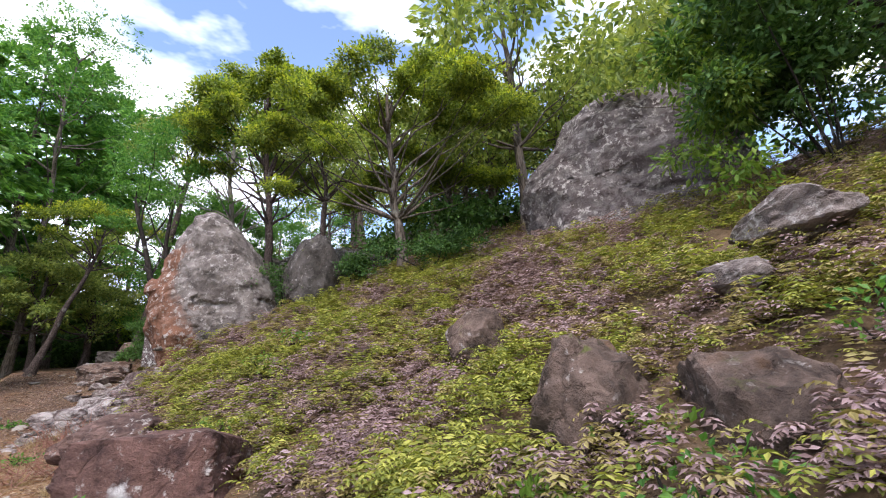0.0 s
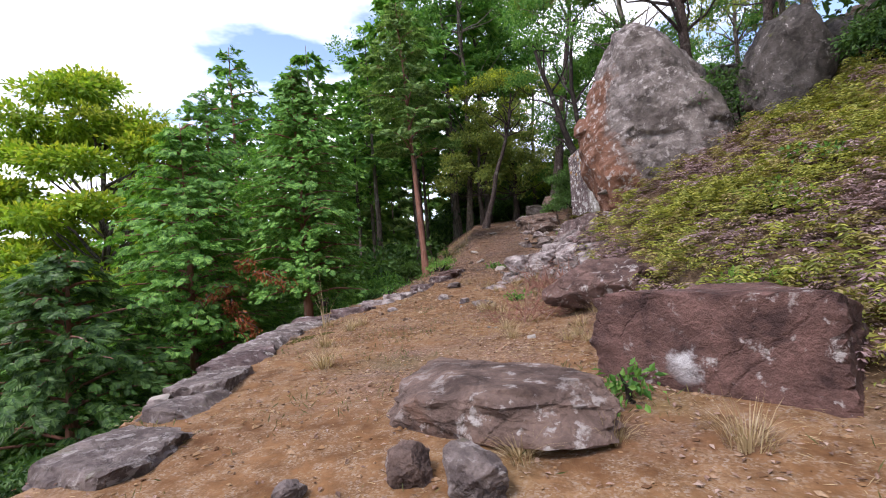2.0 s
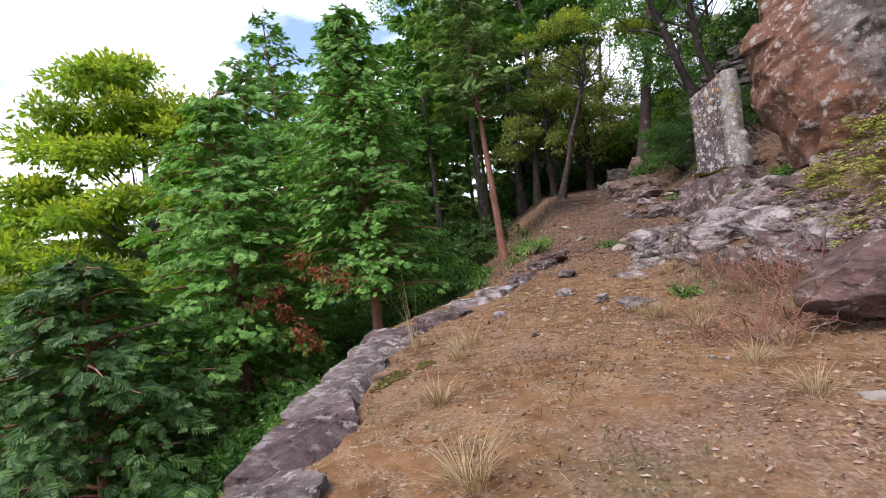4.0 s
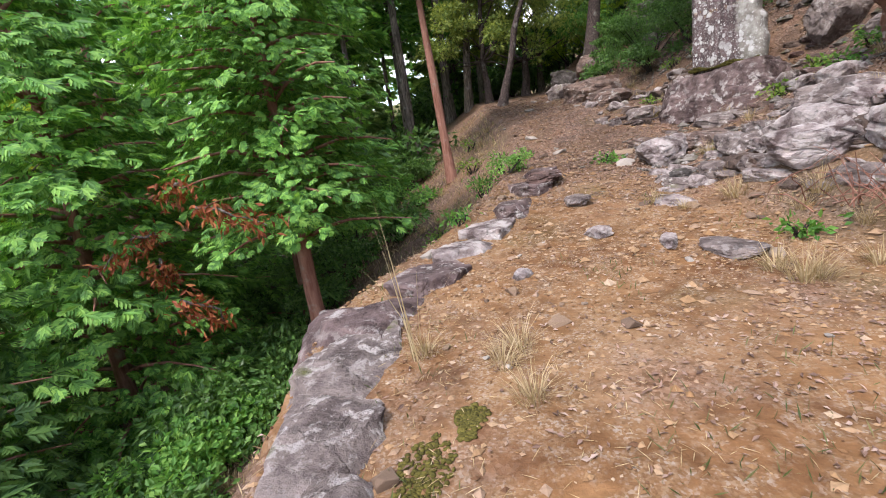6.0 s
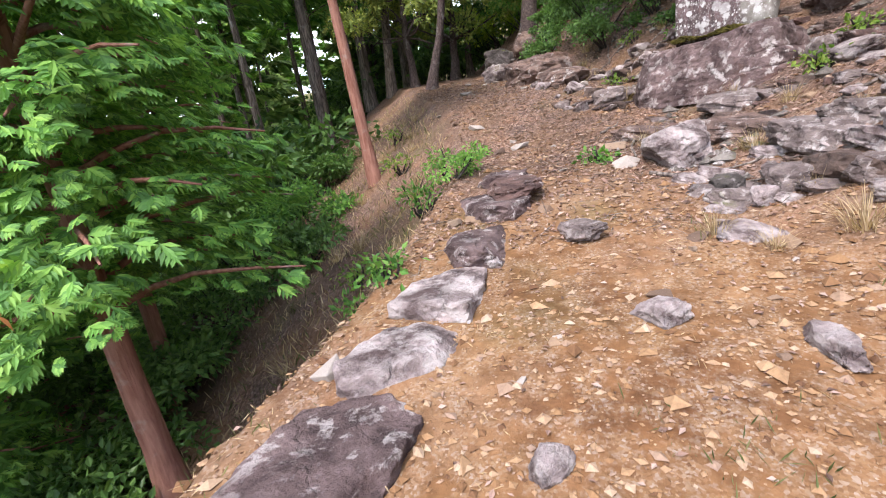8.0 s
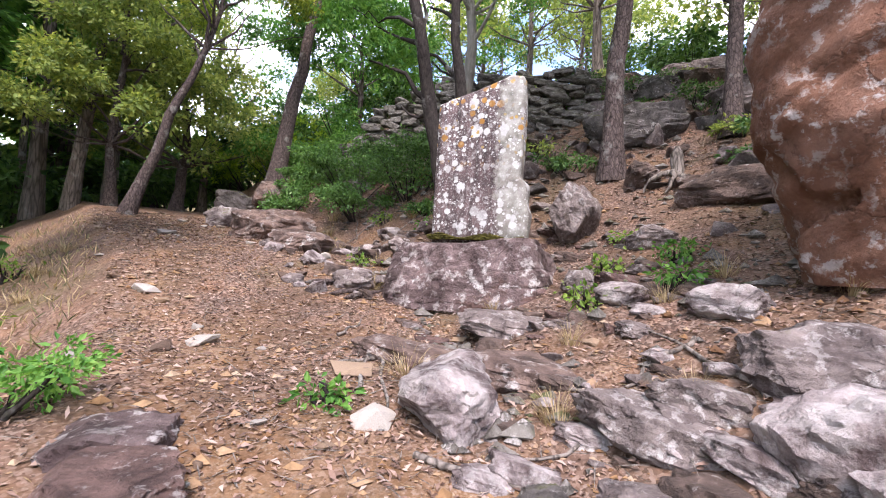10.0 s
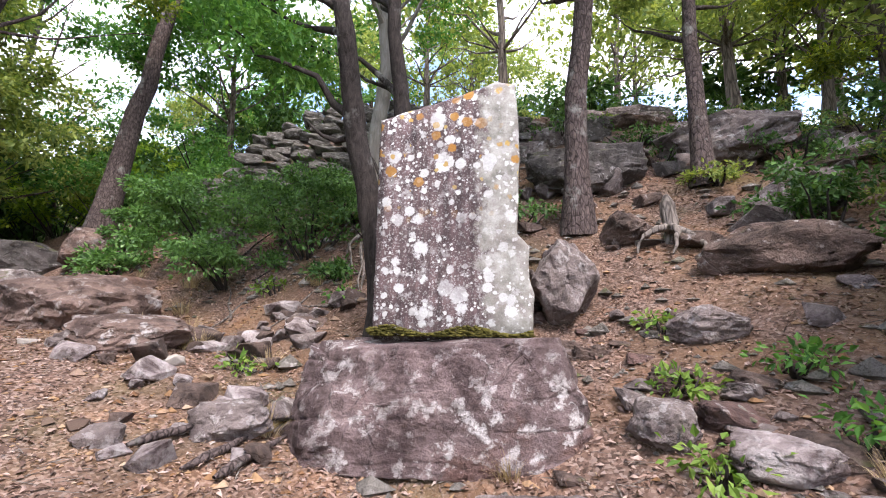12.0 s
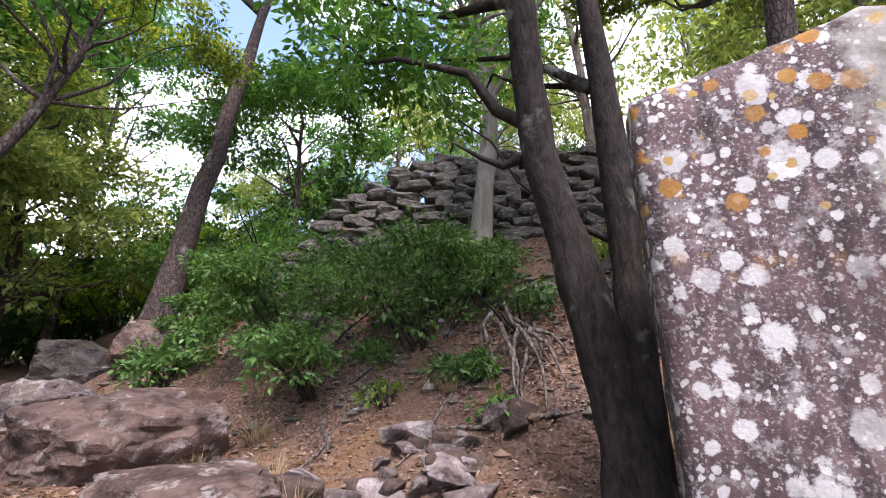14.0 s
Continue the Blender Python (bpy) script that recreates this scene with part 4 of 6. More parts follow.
rock("hill_rock", 4.95, 2.5, (1.2, 0.7, 0.42), 40, ROCK_GREY, "small grey rock in the fern slope", 38, 0.15)
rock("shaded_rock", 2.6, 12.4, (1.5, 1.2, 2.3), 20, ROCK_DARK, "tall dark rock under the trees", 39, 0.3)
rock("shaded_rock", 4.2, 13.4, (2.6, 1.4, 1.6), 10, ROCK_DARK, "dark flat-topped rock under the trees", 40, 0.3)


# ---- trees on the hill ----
broadleaf("umbrella_tree", 4.9, 11.4, 6.7, 4.2, 0.17, BARK_FOREST, LEAF_OLIVE, "spreading evergreen with tiered yellow-green crown and slanting trunk", 51, (-0.3, -0.6), 38, 52000, 0.10, 0.34, 0.5, 0.3, lit_tips=LEAF_LIT_TIP, fat=0.47)
broadleaf("umbrella_tree", 1.95, 17.75, 11.4, 3.3, 0.2, BARK_PINE, LEAF_OLIVE, "dark-trunked evergreen with tiered yellow-green crown", 52, (-0.3, -0.4), 34, 36000, 0.13, 0.45, 0.5, 0.3, lit_tips=LEAF_LIT_TIP, fat=0.62)
broadleaf("slope_tree", 3.5, 16.4, 8.0, 2.8, 0.16, BARK_PINE, LEAF_PINE, "dark-barked tree above the stones", 53, (0.5, 0.4), 14, 14000, 0.12, 0.5)


def forked_tree():
    """Two dark stems from one foot close behind the stele, with leafy boughs overhead."""
    foot = Vector((-1.36, 18.25, 2.25))
    root = thing("forked_tree", foot, "dark twin-stemmed tree close behind the stele", "tree")
    stems = (((0, 0, -0.25), (0.0, 0.02, 0.25), (0.02, 0.08, 0.6), (-0.03, 0.14, 1.1), (-0.12, 0.2, 1.65), (-0.26, 0.24, 2.2), (-0.42, 0.15, 2.75), (-0.6, 0.0, 3.3), (-0.85, 0.1, 4.4), (-1.2, 0.3, 5.6), (-1.4, 0.4, 6.6)),
             ((0.06, 0.0, -0.25), (0.12, -0.02, 0.3), (0.2, 0.0, 0.85), (0.25, 0.0, 1.4), (0.21, -0.05, 2.13), (0.08, -0.12, 2.8), (-0.1, -0.2, 3.4), (-0.2, -0.3, 4.6), (-0.1, -0.4, 5.8), (0.1, -0.4, 6.8)))
    tops = np.array(((-0.7, 1.3, 3.3), (-0.2, 1.5, 3.6), (-1.1, 1.6, 3.7), (-0.6, 2.0, 4.1), (-1.6, 1.2, 4.2), (0.3, 1.9, 4.2), (-1.5, 2.4, 4.8), (-0.3, 0.8, 4.6), (-2.2, 0.6, 5.4), (0.6, 0.6, 5.4), (-1.0, 1.2, 5.6), (-2.0, 1.8, 6.0), (0.2, -0.8, 6.0), (-1.4, -0.8, 6.2), (-0.6, 0.4, 6.9), (1.2, -0.2, 6.2), (-1.8, 0.4, 7.4), (0.4, 0.6, 7.8), (-0.8, -0.4, 8.4)))
    for k, (line, wide) in enumerate(zip(stems, (0.165, 0.125))):
        line = np.array(line)
        thick = wide * np.linspace(1.15, 0.25, len(line)) ** 0.8
        thick[0] *= 1.25
        fine = np.linspace(0, len(line) - 1, 40)
        dense = np.stack([np.interp(fine, np.arange(len(line)), line[:, c]) for c in range(3)], 1)
        part("trunk", soup("trunk", *tube(dense, np.interp(fine, np.arange(len(line)), thick), 14, 0.4, 54 + k), BARK_DARK, True), root)
        for limb in limbs_to(dense, tops[k::2], wide, 254 + 31 * k, 0.25, 7):
            part("limb", soup("limb", *limb, BARK_DARK, True), root)
    part("crown", soup("crown", *leaf_cloud(tops, np.tile((0.7, 0.7, 0.4), (len(tops), 1)), 9500, 0.11, 259, 0.45, 0.4, 0.45), LEAF_GREEN), root)


forked_tree()
broadleaf("grey_tree", 0.62, 21.6, 11.5, 4.0, 0.17, BARK_GREY, LEAF_MAPLE, "grey smooth-barked tree before the stone wall", 55, (-0.3, 0.0), 26, 17000, 0.14, 0.42, 0.45, 0.35)
broadleaf("leaning_pine", -3.0, 26.9, 13.0, 2.6, 0.27, BARK_PINE, LEAF_PINE, "pine leaning over the path with plated bark", 56, (1.35, 0.2), 10, 9000, 0.16, 0.86)
broadleaf("maple", 0.9, 31.0, 6.0, 3.2, 0.14, BARK_FOREST, LEAF_MAPLE, "fresh green maple beyond the stone wall", 57, (-0.4, -0.8), 18, 16000, 0.16, 0.4, 0.6, 0.3)
broadleaf("maple", -8.6, 29.5, 20.5, 6.2, 0.18, BARK_FOREST, LEAF_MAPLE, "tall fresh green maple at the wood's edge", 157, (1.0, -0.8), 24, 24000, 0.17, 0.3, 0.6, 0.3)
broadleaf("olive_pine", -6.6, 25.2, 8.0, 2.6, 0.15, BARK_PINE, LEAF_OLIVE, "leaning evergreen with flat olive pads edged in yellow-green", 163, (1.6, 0.3), 14, 7000, 0.11, 0.78, 0.5, 0.3, lit_tips=LEAF_LIT_TIP, fat=0.7)
broadleaf("olive_pine", -5.8, 30.5, 7.4, 2.8, 0.2, BARK_PINE, LEAF_PINE, "soft olive pine with foliage down to the ground", 158, (0.2, -0.3), 24, 17000, 0.15, 0.12, 0.5, 0.5)
broadleaf("maple", -5.0, 35.0, 15.5, 5.0, 0.16, BARK_FOREST, LEAF_MAPLE, "fresh green maple deep along the path", 160, (0, 0), 20, 13000, 0.2, 0.3, 0.5, 0.35)
broadleaf("olive_pine", -7.4, 28.2, 7.5, 2.4, 0.16, BARK_PINE, LEAF_PINE, "soft olive pine with foliage down to the ground", 159, (0.1, -0.2), 22, 15000, 0.15, 0.06, 0.5, 0.6)
oak = broadleaf("near_oak", 9.6, 1.0, 7.0, 2.9, 0.2, BARK_DARK, LEAF_DARK, "dark evergreen oak with hanging pale new shoots", 58, (-0.1, 0.2), 24, 30000, 0.15, 0.03, 0.35, 0.9)
shoots = np.random.default_rng(8).normal(size=(16, 3)) * (0.25, 0.3, 1.1) + (-2.15, 2.5, 1.1)
part("new_growth", soup("new_growth", *leaf_cloud(shoots, np.full((16, 3), 0.42), 4500, 0.13, 9, 0.45, 0.7, 0.3), LEAF_SHOOT), oak, "pale yellow-green new leaves")

# ---- the cypress edge below the path ----
conifer("cypress", -8.95, 12.7, 8.8, 1.75, 0.14, BARK_RED, LEAF_HINOKI, "green cypress with drooping sprays and bare reddish foot", 61, 0.25, 7600, 0.19, 0.6)
conifer("cypress", -10.7, 15.2, 9.4, 1.8, 0.13, BARK_RED, LEAF_HINOKI, "slim green cypress with a bare reddish foot", 161, 0.24, 5000, 0.24, 0.6)
conifer("cypress", -12.3, 11.9, 9.6, 2.7, 0.16, BARK_RED, LEAF_HINOKI, "broad green cypress with drooping sprays", 164, 0.12, 6500, 0.26, 0.6)
conifer("cypress", -14.2, 14.8, 12.2, 3.4, 0.19, BARK_RED, LEAF_HINOKI, "green cypress with drooping sprays", 62, 0.1, 4200, 0.34, 0.5)
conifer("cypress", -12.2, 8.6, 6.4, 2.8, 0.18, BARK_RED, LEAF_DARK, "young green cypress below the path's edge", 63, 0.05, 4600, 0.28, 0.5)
conifer("cypress", -15.8, 17.8, 15.5, 3.2, 0.2, BARK_RED, LEAF_HINOKI, "tall green cypress at the wood's edge", 64, 0.12, 3600, 0.30, 0.5, fine=False)
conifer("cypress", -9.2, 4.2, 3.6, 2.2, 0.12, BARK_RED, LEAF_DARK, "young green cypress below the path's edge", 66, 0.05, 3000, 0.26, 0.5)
conifer("cypress", -16.0, 8.6, 7.5, 3.0, 0.18, BARK_RED, LEAF_HINOKI, "green cypress further down the bank", 67, 0.05, 3200, 0.32, 0.5, fine=False)
conifer("cypress", -19.0, 12.6, 8.5, 3.2, 0.18, BARK_RED, LEAF_HINOKI, "green cypress further down the bank", 68, 0.05, 3000, 0.34, 0.5, fine=False)
broadleaf("yellow_oak", -23.4, 17.2, 18.4, 5.6, 0.3, BARK_FOREST, LEAF_BRIGHT, "domed yellow-green broadleaf tree below the path", 65, (0, 0), 70, 40000, 0.26, 0.2, 0.5, 0.34, lit_tips=LEAF_LIT_TIP, fat=0.6)


def withered(x, y, z, seed):
    """A dead, rust-brown bough of the cypress."""
    r = np.random.default_rng(seed)
    root = thing("withered_bough", (x, y, z), "withered rust-red cypress bough hanging in the green", "branch", "withered boughs", rz=47.0 * seed)
    line = bend((0, 0, 0), (0.6, -0.3, -0.3), 0.1, 0.3, 6, seed)
    part("stick", soup("stick", *tube(line, np.linspace(0.025, 0.008, 6), 5), DEAD_WOOD, True), root)
    n = 150
    u = r.random(n)
    pos = line[0] + (line[-1] - line[0]) * u[:, None] + r.normal(size=(n, 3)) * (0.11, 0.11, 0.09)
    w = r.normal(size=(n, 3)) * 0.7 + (0.3, -0.1, -0.8)
    part("sprays", soup("sprays", *blades(pos, w, r.normal(size=(n, 3)) + (0, 0, 1), 0.13, 0.045), LEAF_RUST), root)


for k, (x, y, z) in enumerate(((-9.2, 11.0, 1.3), (-9.7, 10.9, 0.2), (-10.2, 11.2, 0.6), (-9.6, 11.3, 1.6), (-10.4, 11.5, 1.0))):
    withered(x, y, z, 300 + k)

# ---- the wood ----
conifer("red_pine", -7.7, 18.8, 11.5, 2.0, 0.135, BARK_RED, LEAF_CEDAR, "straight red-barked pine at the path's edge", 71, 0.42, 2200, 0.34, 0.3, (-0.5, 0.2))
GROVE = "trees of the wood"
proto = [conifer("forest_cedar", -15.0, 27.0, 14.5, 2.3, 0.17, BARK_FOREST, LEAF_HINOKI, "tall slim cedar in the dark wood", 72, 0.43, 1150, 0.5, 0.5, group=GROVE, fine=False),
         conifer("forest_cedar", -12.0, 31.0, 13.0, 2.5, 0.15, BARK_FOREST, LEAF_HINOKI, "tall slim cypress in the dark wood", 73, 0.43, 1150, 0.5, 0.4, group=GROVE, fine=False),
         broadleaf("forest_oak", -11.0, 38.0, 11.0, 3.6, 0.16, BARK_FOREST, LEAF_MAPLE, "fresh green broadleaf tree deeper in the wood", 74, (0.3, 0), 16, 2100, 0.40, 0.2, group=GROVE),
         broadleaf("forest_oak", 9.0, 17.0, 8.5, 3.4, 0.17, BARK_FOREST, LEAF_PINE, "olive evergreen tree on the ridge", 75, (0.2, 0.2), 20, 3000, 0.27, 0.22, group=GROVE),
         conifer("dense_cypress", -20.0, 33.0, 13.0, 3.2, 0.17, BARK_FOREST, LEAF_CEDAR, "dense dark cypress closing the wood", 76, 0.03, 700, 0.95, 0.5, group=GROVE, fine=False),
         bush("undergrowth", -10.5, 22.0, (3.4, 3.4, 2.6), LEAF_DARK, "dark evergreen undergrowth in the wood", 77, 1100, 0.30, group="undergrowth")]


def copies(spots, kinds, seed, low=0.85, high=1.2):
    r = np.random.default_rng(seed)
    for x, y in spots:
        s = r.uniform(low, high)
        copy_thing(proto[kinds[r.integers(len(kinds))]], pose(x, y, z_at(x, y) - 0.1, 0, 0, r.uniform(0, 360)) @ Matrix.Diagonal((s, s, s * r.uniform(0.92, 1.1), 1)))


def scatter(x0, x1, y0, y1, step, seed, keep=lambda x, y: True):
    r = np.random.default_rng(seed)
    out = []
    for x in np.arange(x0, x1, step):
        for y in np.arange(y0, y1, step):
            p = x + r.uniform(-0.42, 0.42) * step, y + r.uniform(-0.42, 0.42) * step
            if keep(*p):
                out.append(p)
    return out


copies(scatter(-24, -9, 21, 42, 4.8, 1, lambda x, y: x < -10.2 - 0.03 * (y - 20) and x > -22 + 0.1 * y - (y > 27) * 4), (0, 0, 1), 1, 0.9, 1.18)
copies(scatter(-38, -8, 44, 56, 6.0, 11), (4,), 11, 1.0, 1.35)
copies(scatter(-40, -26, 22, 44, 6.5, 12), (4,), 12, 1.1, 1.4)
copies(scatter(-40, -24, -4, 10, 6.0, 2), (4, 2), 2, 0.6, 0.85)
copies(scatter(-40, -29, 10, 20, 5.0, 22), (4, 2), 22, 0.95, 1.2)
copies(((10.4, 14.2), (12.2, 11.8), (13.4, 9.4), (11.8, 16.4), (7.6, 13.0), (13.0, 6.4)), (3,), 41, 0.7, 0.95)
copies(((7.2, 12.3), (8.8, 13.2), (10.2, 11.6), (5.4, 13.4)), (5,), 42, 0.5, 0.7)
copies(((-20.5, 11.0), (-22.5, 13.5), (-18.8, 9.0), (-25.0, 11.5), (-21.5, 16.5)), (4,), 43, 0.62, 0.8)
copies(scatter(-2, 12, 36, 54, 4.4, 3), (2, 2, 3), 3, 0.42, 0.6)
copies(scatter(-12, -3, 37, 46, 4.5, 13), (2, 2, 4), 13, 0.6, 0.9)
copies(scatter(7, 24, 11, 40, 6.6, 4, lambda x, y: x - 7 > (12 - y) * 0.9), (3,), 4)
copies(scatter(12, 30, -8, 10, 6.5, 5), (3, 3, 2), 5, 0.7, 1.0)
copies(scatter(-22, 14, -28, -14, 8.0, 6), (2, 3), 6)
copies(scatter(-20, -9, 19, 34, 3.3, 7, lambda x, y: x < -10.6), (5,), 7, 0.6, 1.0)
copies(scatter(-22, -4, 35, 46, 4.2, 17), (5,), 17, 0.9, 1.3)
copies(scatter(-6, 6, 33, 37, 3.0, 8), (5,), 8, 0.7, 1.1)
copies(scatter(11, 18, 11, 30, 5.0, 9), (5,), 9, 0.6, 0.9)

copies(scatter(-42, -4, 47, 58, 5.5, 31), (5,), 31, 1.6, 2.3)
copies(scatter(-46, -31, 4, 46, 6.5, 32), (5,), 32, 1.8, 2.6)

for k, (x, y, s) in enumerate(((-9.6, 9.4, 1.5), (-10.8, 12.6, 1.8), (-10.8, 17.4, 1.9), (-11.4, 19.5, 2.2), (-8.0, 6.6, 1.5), (-8.9, 6.0, 2.0), (-11.3, 10.8, 2.2), (-12.2, 17.2, 2.4), (-6.9, 3.8, 1.4), (-13.5, 20.0, 2.4), (-10.5, 8.8, 2.2), (-6.4, 1.6, 1.6), (-9.4, 1.4, 2.4), (-10.4, 15.2, 1.2), (-11.6, 15.6, 1.9), (-13.4, 9.8, 2.4), (-10.4, 13.4, 2.0), (-9.6, 11.8, 1.6), (-9.2, 18.8, 1.6), (-9.0, 17.2, 1.3), (-9.9, 21.6, 1.6))):
    bush("evergreen_shrub", x, y, (s, s, s * 0.8), (LEAF_DARK if y < 10 else LEAF_SHADE) if k % 3 or y < 10 else LEAF_HINOKI, "glossy dark evergreen shrub below the path", 80 + k, 2400, 0.11, group="shrubs on the bank")
for k, (x, y, s) in enumerate(((-9.9, 11.2, 1.2), (-9.6, 10.0, 1.3), (-10.6, 12.0, 1.4), (-8.9, 8.3, 1.3), (-10.6, 10.2, 1.6))):
    bush("bright_shrub", x, y, (s, s, s * 0.8), LEAF_YOUNG, "fresh green glossy shrub at the cypress's foot", 1180 + k, 2200, 0.09, group="fresh shrubs on the bank")
bush("wall_bush", -0.75, 21.2, (2.2, 1.6, 1.7), LEAF_SHADE, "dense dark evergreen bush before the stone wall", 95, 6500, 0.075)
bush("wall_bush", -1.5, 22.9, (2.2, 1.7, 1.5), LEAF_SHADE, "broad dark evergreen bush at the wall's low end", 195, 5000, 0.085)
bush("wall_bush", 0.3, 21.3, (1.5, 1.2, 1.3), LEAF_SHADE, "dark evergreen bush under the grey tree", 196, 3500, 0.075)
bush("wall_bush", -1.75, 21.9, (1.4, 1.2, 1.0), LEAF_SHADE, "low dark evergreen bush beside the path", 98, 3200, 0.075)
bush("hill_shrub", 5.3, 10.3, (2.6, 1.4, 1.3), LEAF_DARK, "dark green shrub at the foot of the trees", 96, 4200, 0.09)
bush("hill_shrub", 1.9, 12.9, (1.6, 1.2, 1.5), LEAF_DARK, "dark green shrub beside the boulder", 97, 3000, 0.08)
bush("hill_shrub", 3.6, 11.9, (1.3, 1.2, 1.2), LEAF_DARK, "dark green shrub between the rocks", 99, 2600, 0.08)
bush("slope_shrub", 2.3, 14.9, (1.1, 1.0, 0.9), LEAF_DARK, "green shrub on the stony slope", 100, 1800, 0.08)
bush("edge_shrub", -5.9, 15.15, (0.7, 0.65, 0.5), LEAF_YOUNG, "small yellow-green shrub on the path's edge", 101, 900, 0.055)
r = np.random.default_rng(88)
for k in range(-16, 34):
    if k < 0:
        x, y = r.uniform(4.0, 8.5), r.uniform(14.5, 22.0)
    elif k < 20:
        x, y = r.uniform(-1.8, 5.0), r.uniform(19.5, 26.5)
    else:
        x, y = r.uniform(1.4, 7.0), r.uniform(13.6, 19.0)
    s = r.uniform(0.5, 1.2)
    bush("low_shrub", x, y, (s, s, s * 0.6), LEAF_DARK if k % 3 else LEAF_PINE, "low dark green shrub on the stony slope", 820 + k, 700, 0.075, group="low shrubs on the slope")
for k in range(10):
    u = 0.55 * r.random()
    x, y = -2.8 + 5.2 * u + r.uniform(-0.5, 0.5), 24.8 + 3.2 * u + r.uniform(-0.8, 0.8)
    s = r.uniform(0.6, 1.1)
    bush("ridge_shrub", x, y, (s, s, s * 0.75), (LEAF_GREEN, LEAF_SHADE, LEAF_SHADE)[k % 3], "leafy green shrub on the brow beside the wall", 870 + k, 1300, 0.1, group="shrubs on the brow")
bush("oak_thicket", 8.5, 2.4, (3.2, 2.6, 3.4), LEAF_DARK, "dense dark oak thicket under the tree", 899, 7000, 0.13)
for x, y, s in ((-10.9, 26.6, 1.3), (-9.9, 31.2, 1.55), (-8.3, 34.0, 1.5), (-12.6, 24.8, 1.05), (-7.2, 38.5, 1.5)):
    copy_thing(proto[0], pose(x, y, z_at(x, y) - 0.1, 0, 0, 53 * x) @ Matrix.Diagonal((s, s, s, 1)))
for x, y in ((-16.5, 33.0), (-17.5, 37.5), (-11.4, 39.0), (-19.5, 30.5)):
    copy_thing(proto[4], pose(x, y, z_at(x, y) - 0.1, 0, 0, 37 * x) @ Matrix.Diagonal((0.85, 0.85, 0.9, 1)))
for k, (x, y) in enumerate(((-2.6, 30.0), (-1.4, 31.5), (-0.4, 29.0), (-3.4, 32.5), (0.6, 33.0), (-2.0, 34.0))):
    bush("bright_shrub", x, y, (2.4, 2.2, 2.0), LEAF_BRIGHT if k % 2 else LEAF_MAPLE, "light green leafy shrub beyond the leaning pine", 940 + k, 1900, 0.13, group="light green shrubs")


# ---- ferns on the slope ----
def fern_patch(name, spots, material, label, seed, fronds=6, length=0.42, pairs=8):
    """Arching fronds, each with a double row of leaflets, growing in rosettes at the spots."""
    r = np.random.default_rng(seed)
    n = len(spots) * fronds
    own = np.repeat(np.arange(len(spots)), fronds)
    a = r.uniform(0, 2 * np.pi, n)
    ln = length * r.uniform(0.55, 1.35, n)
    out = np.stack([np.cos(a), np.sin(a), np.zeros(n)], 1)
    side = np.stack([-np.sin(a), np.cos(a), np.zeros(n)], 1)
    lift = r.uniform(0.8, 2.7, n)
    base = spots[own] + r.normal(size=(n, 3)) * (0.06, 0.06, 0.015)
    bases, ways, ups, lens = [], [], [], []
    for k in range(pairs):
        s = 0.18 + 0.82 * k / pairs
        pos = base + out * (ln * s)[:, None] + np.array((0, 0, 1.0)) * (ln * lift * (s - 0.95 * s * s))[:, None]
        slope = lift * (1 - 1.9 * s)
        fwd = unit(out + np.array((0, 0, 1.0)) * slope[:, None])
        up = unit(np.cross(side, fwd) * -1 + 0.2 * r.normal(size=(n, 3)))
        w = ln * 0.29 * (1 - s) ** 0.6 * (0.35 + min(1.0, 3 * s) * 0.65)
        for sgn in (1, -1):
            bases.append(pos), ways.append(side * sgn + fwd * 0.55 - np.array((0, 0, 0.25))), ups.append(up), lens.append(w)
    L = np.concatenate(lens)
    v, f = blades(np.concatenate(bases), np.concatenate(ways), np.concatenate(ups), L, np.maximum(L * 0.38, 0.01))
    return tagged(new(name, soup(name, v, f, material)), label, "ferns", kind="stuff")


def hill_spots(n, seed, x0, x1, y0, y1):
    r = np.random.default_rng(seed)
    x, y = r.uniform(x0, x1, n), r.uniform(y0, y1, n)
    _, _, foot, _, _ = section(y)
    keep = (x - foot > 0.5 + 0.3 * np.clip(y - 9, 0, 3) + 0.5 * fbm(x, y, 2, 61)) & ~((x < 1.7) & (y > 12.0)) & (y < 13.2)
    for rx, ry, rr in ((-0.72, 6.35, 0.85), (2.95, 3.0, 0.45), (3.3, 1.75, 0.6), (-1.25, 9.2, 0.7), (6.2, 2.9, 0.7)):
        keep &= (x - rx) ** 2 + (y - ry) ** 2 > rr * rr
    x, y = x[keep], y[keep]
    return np.stack([x, y, ground_z(x, y)], 1)


near = hill_spots(6000, 1, -2.5, 7.5, -1.5, 12.8)
far = hill_spots(1100, 2, 4.5, 11.0, -2.0, 12.8)
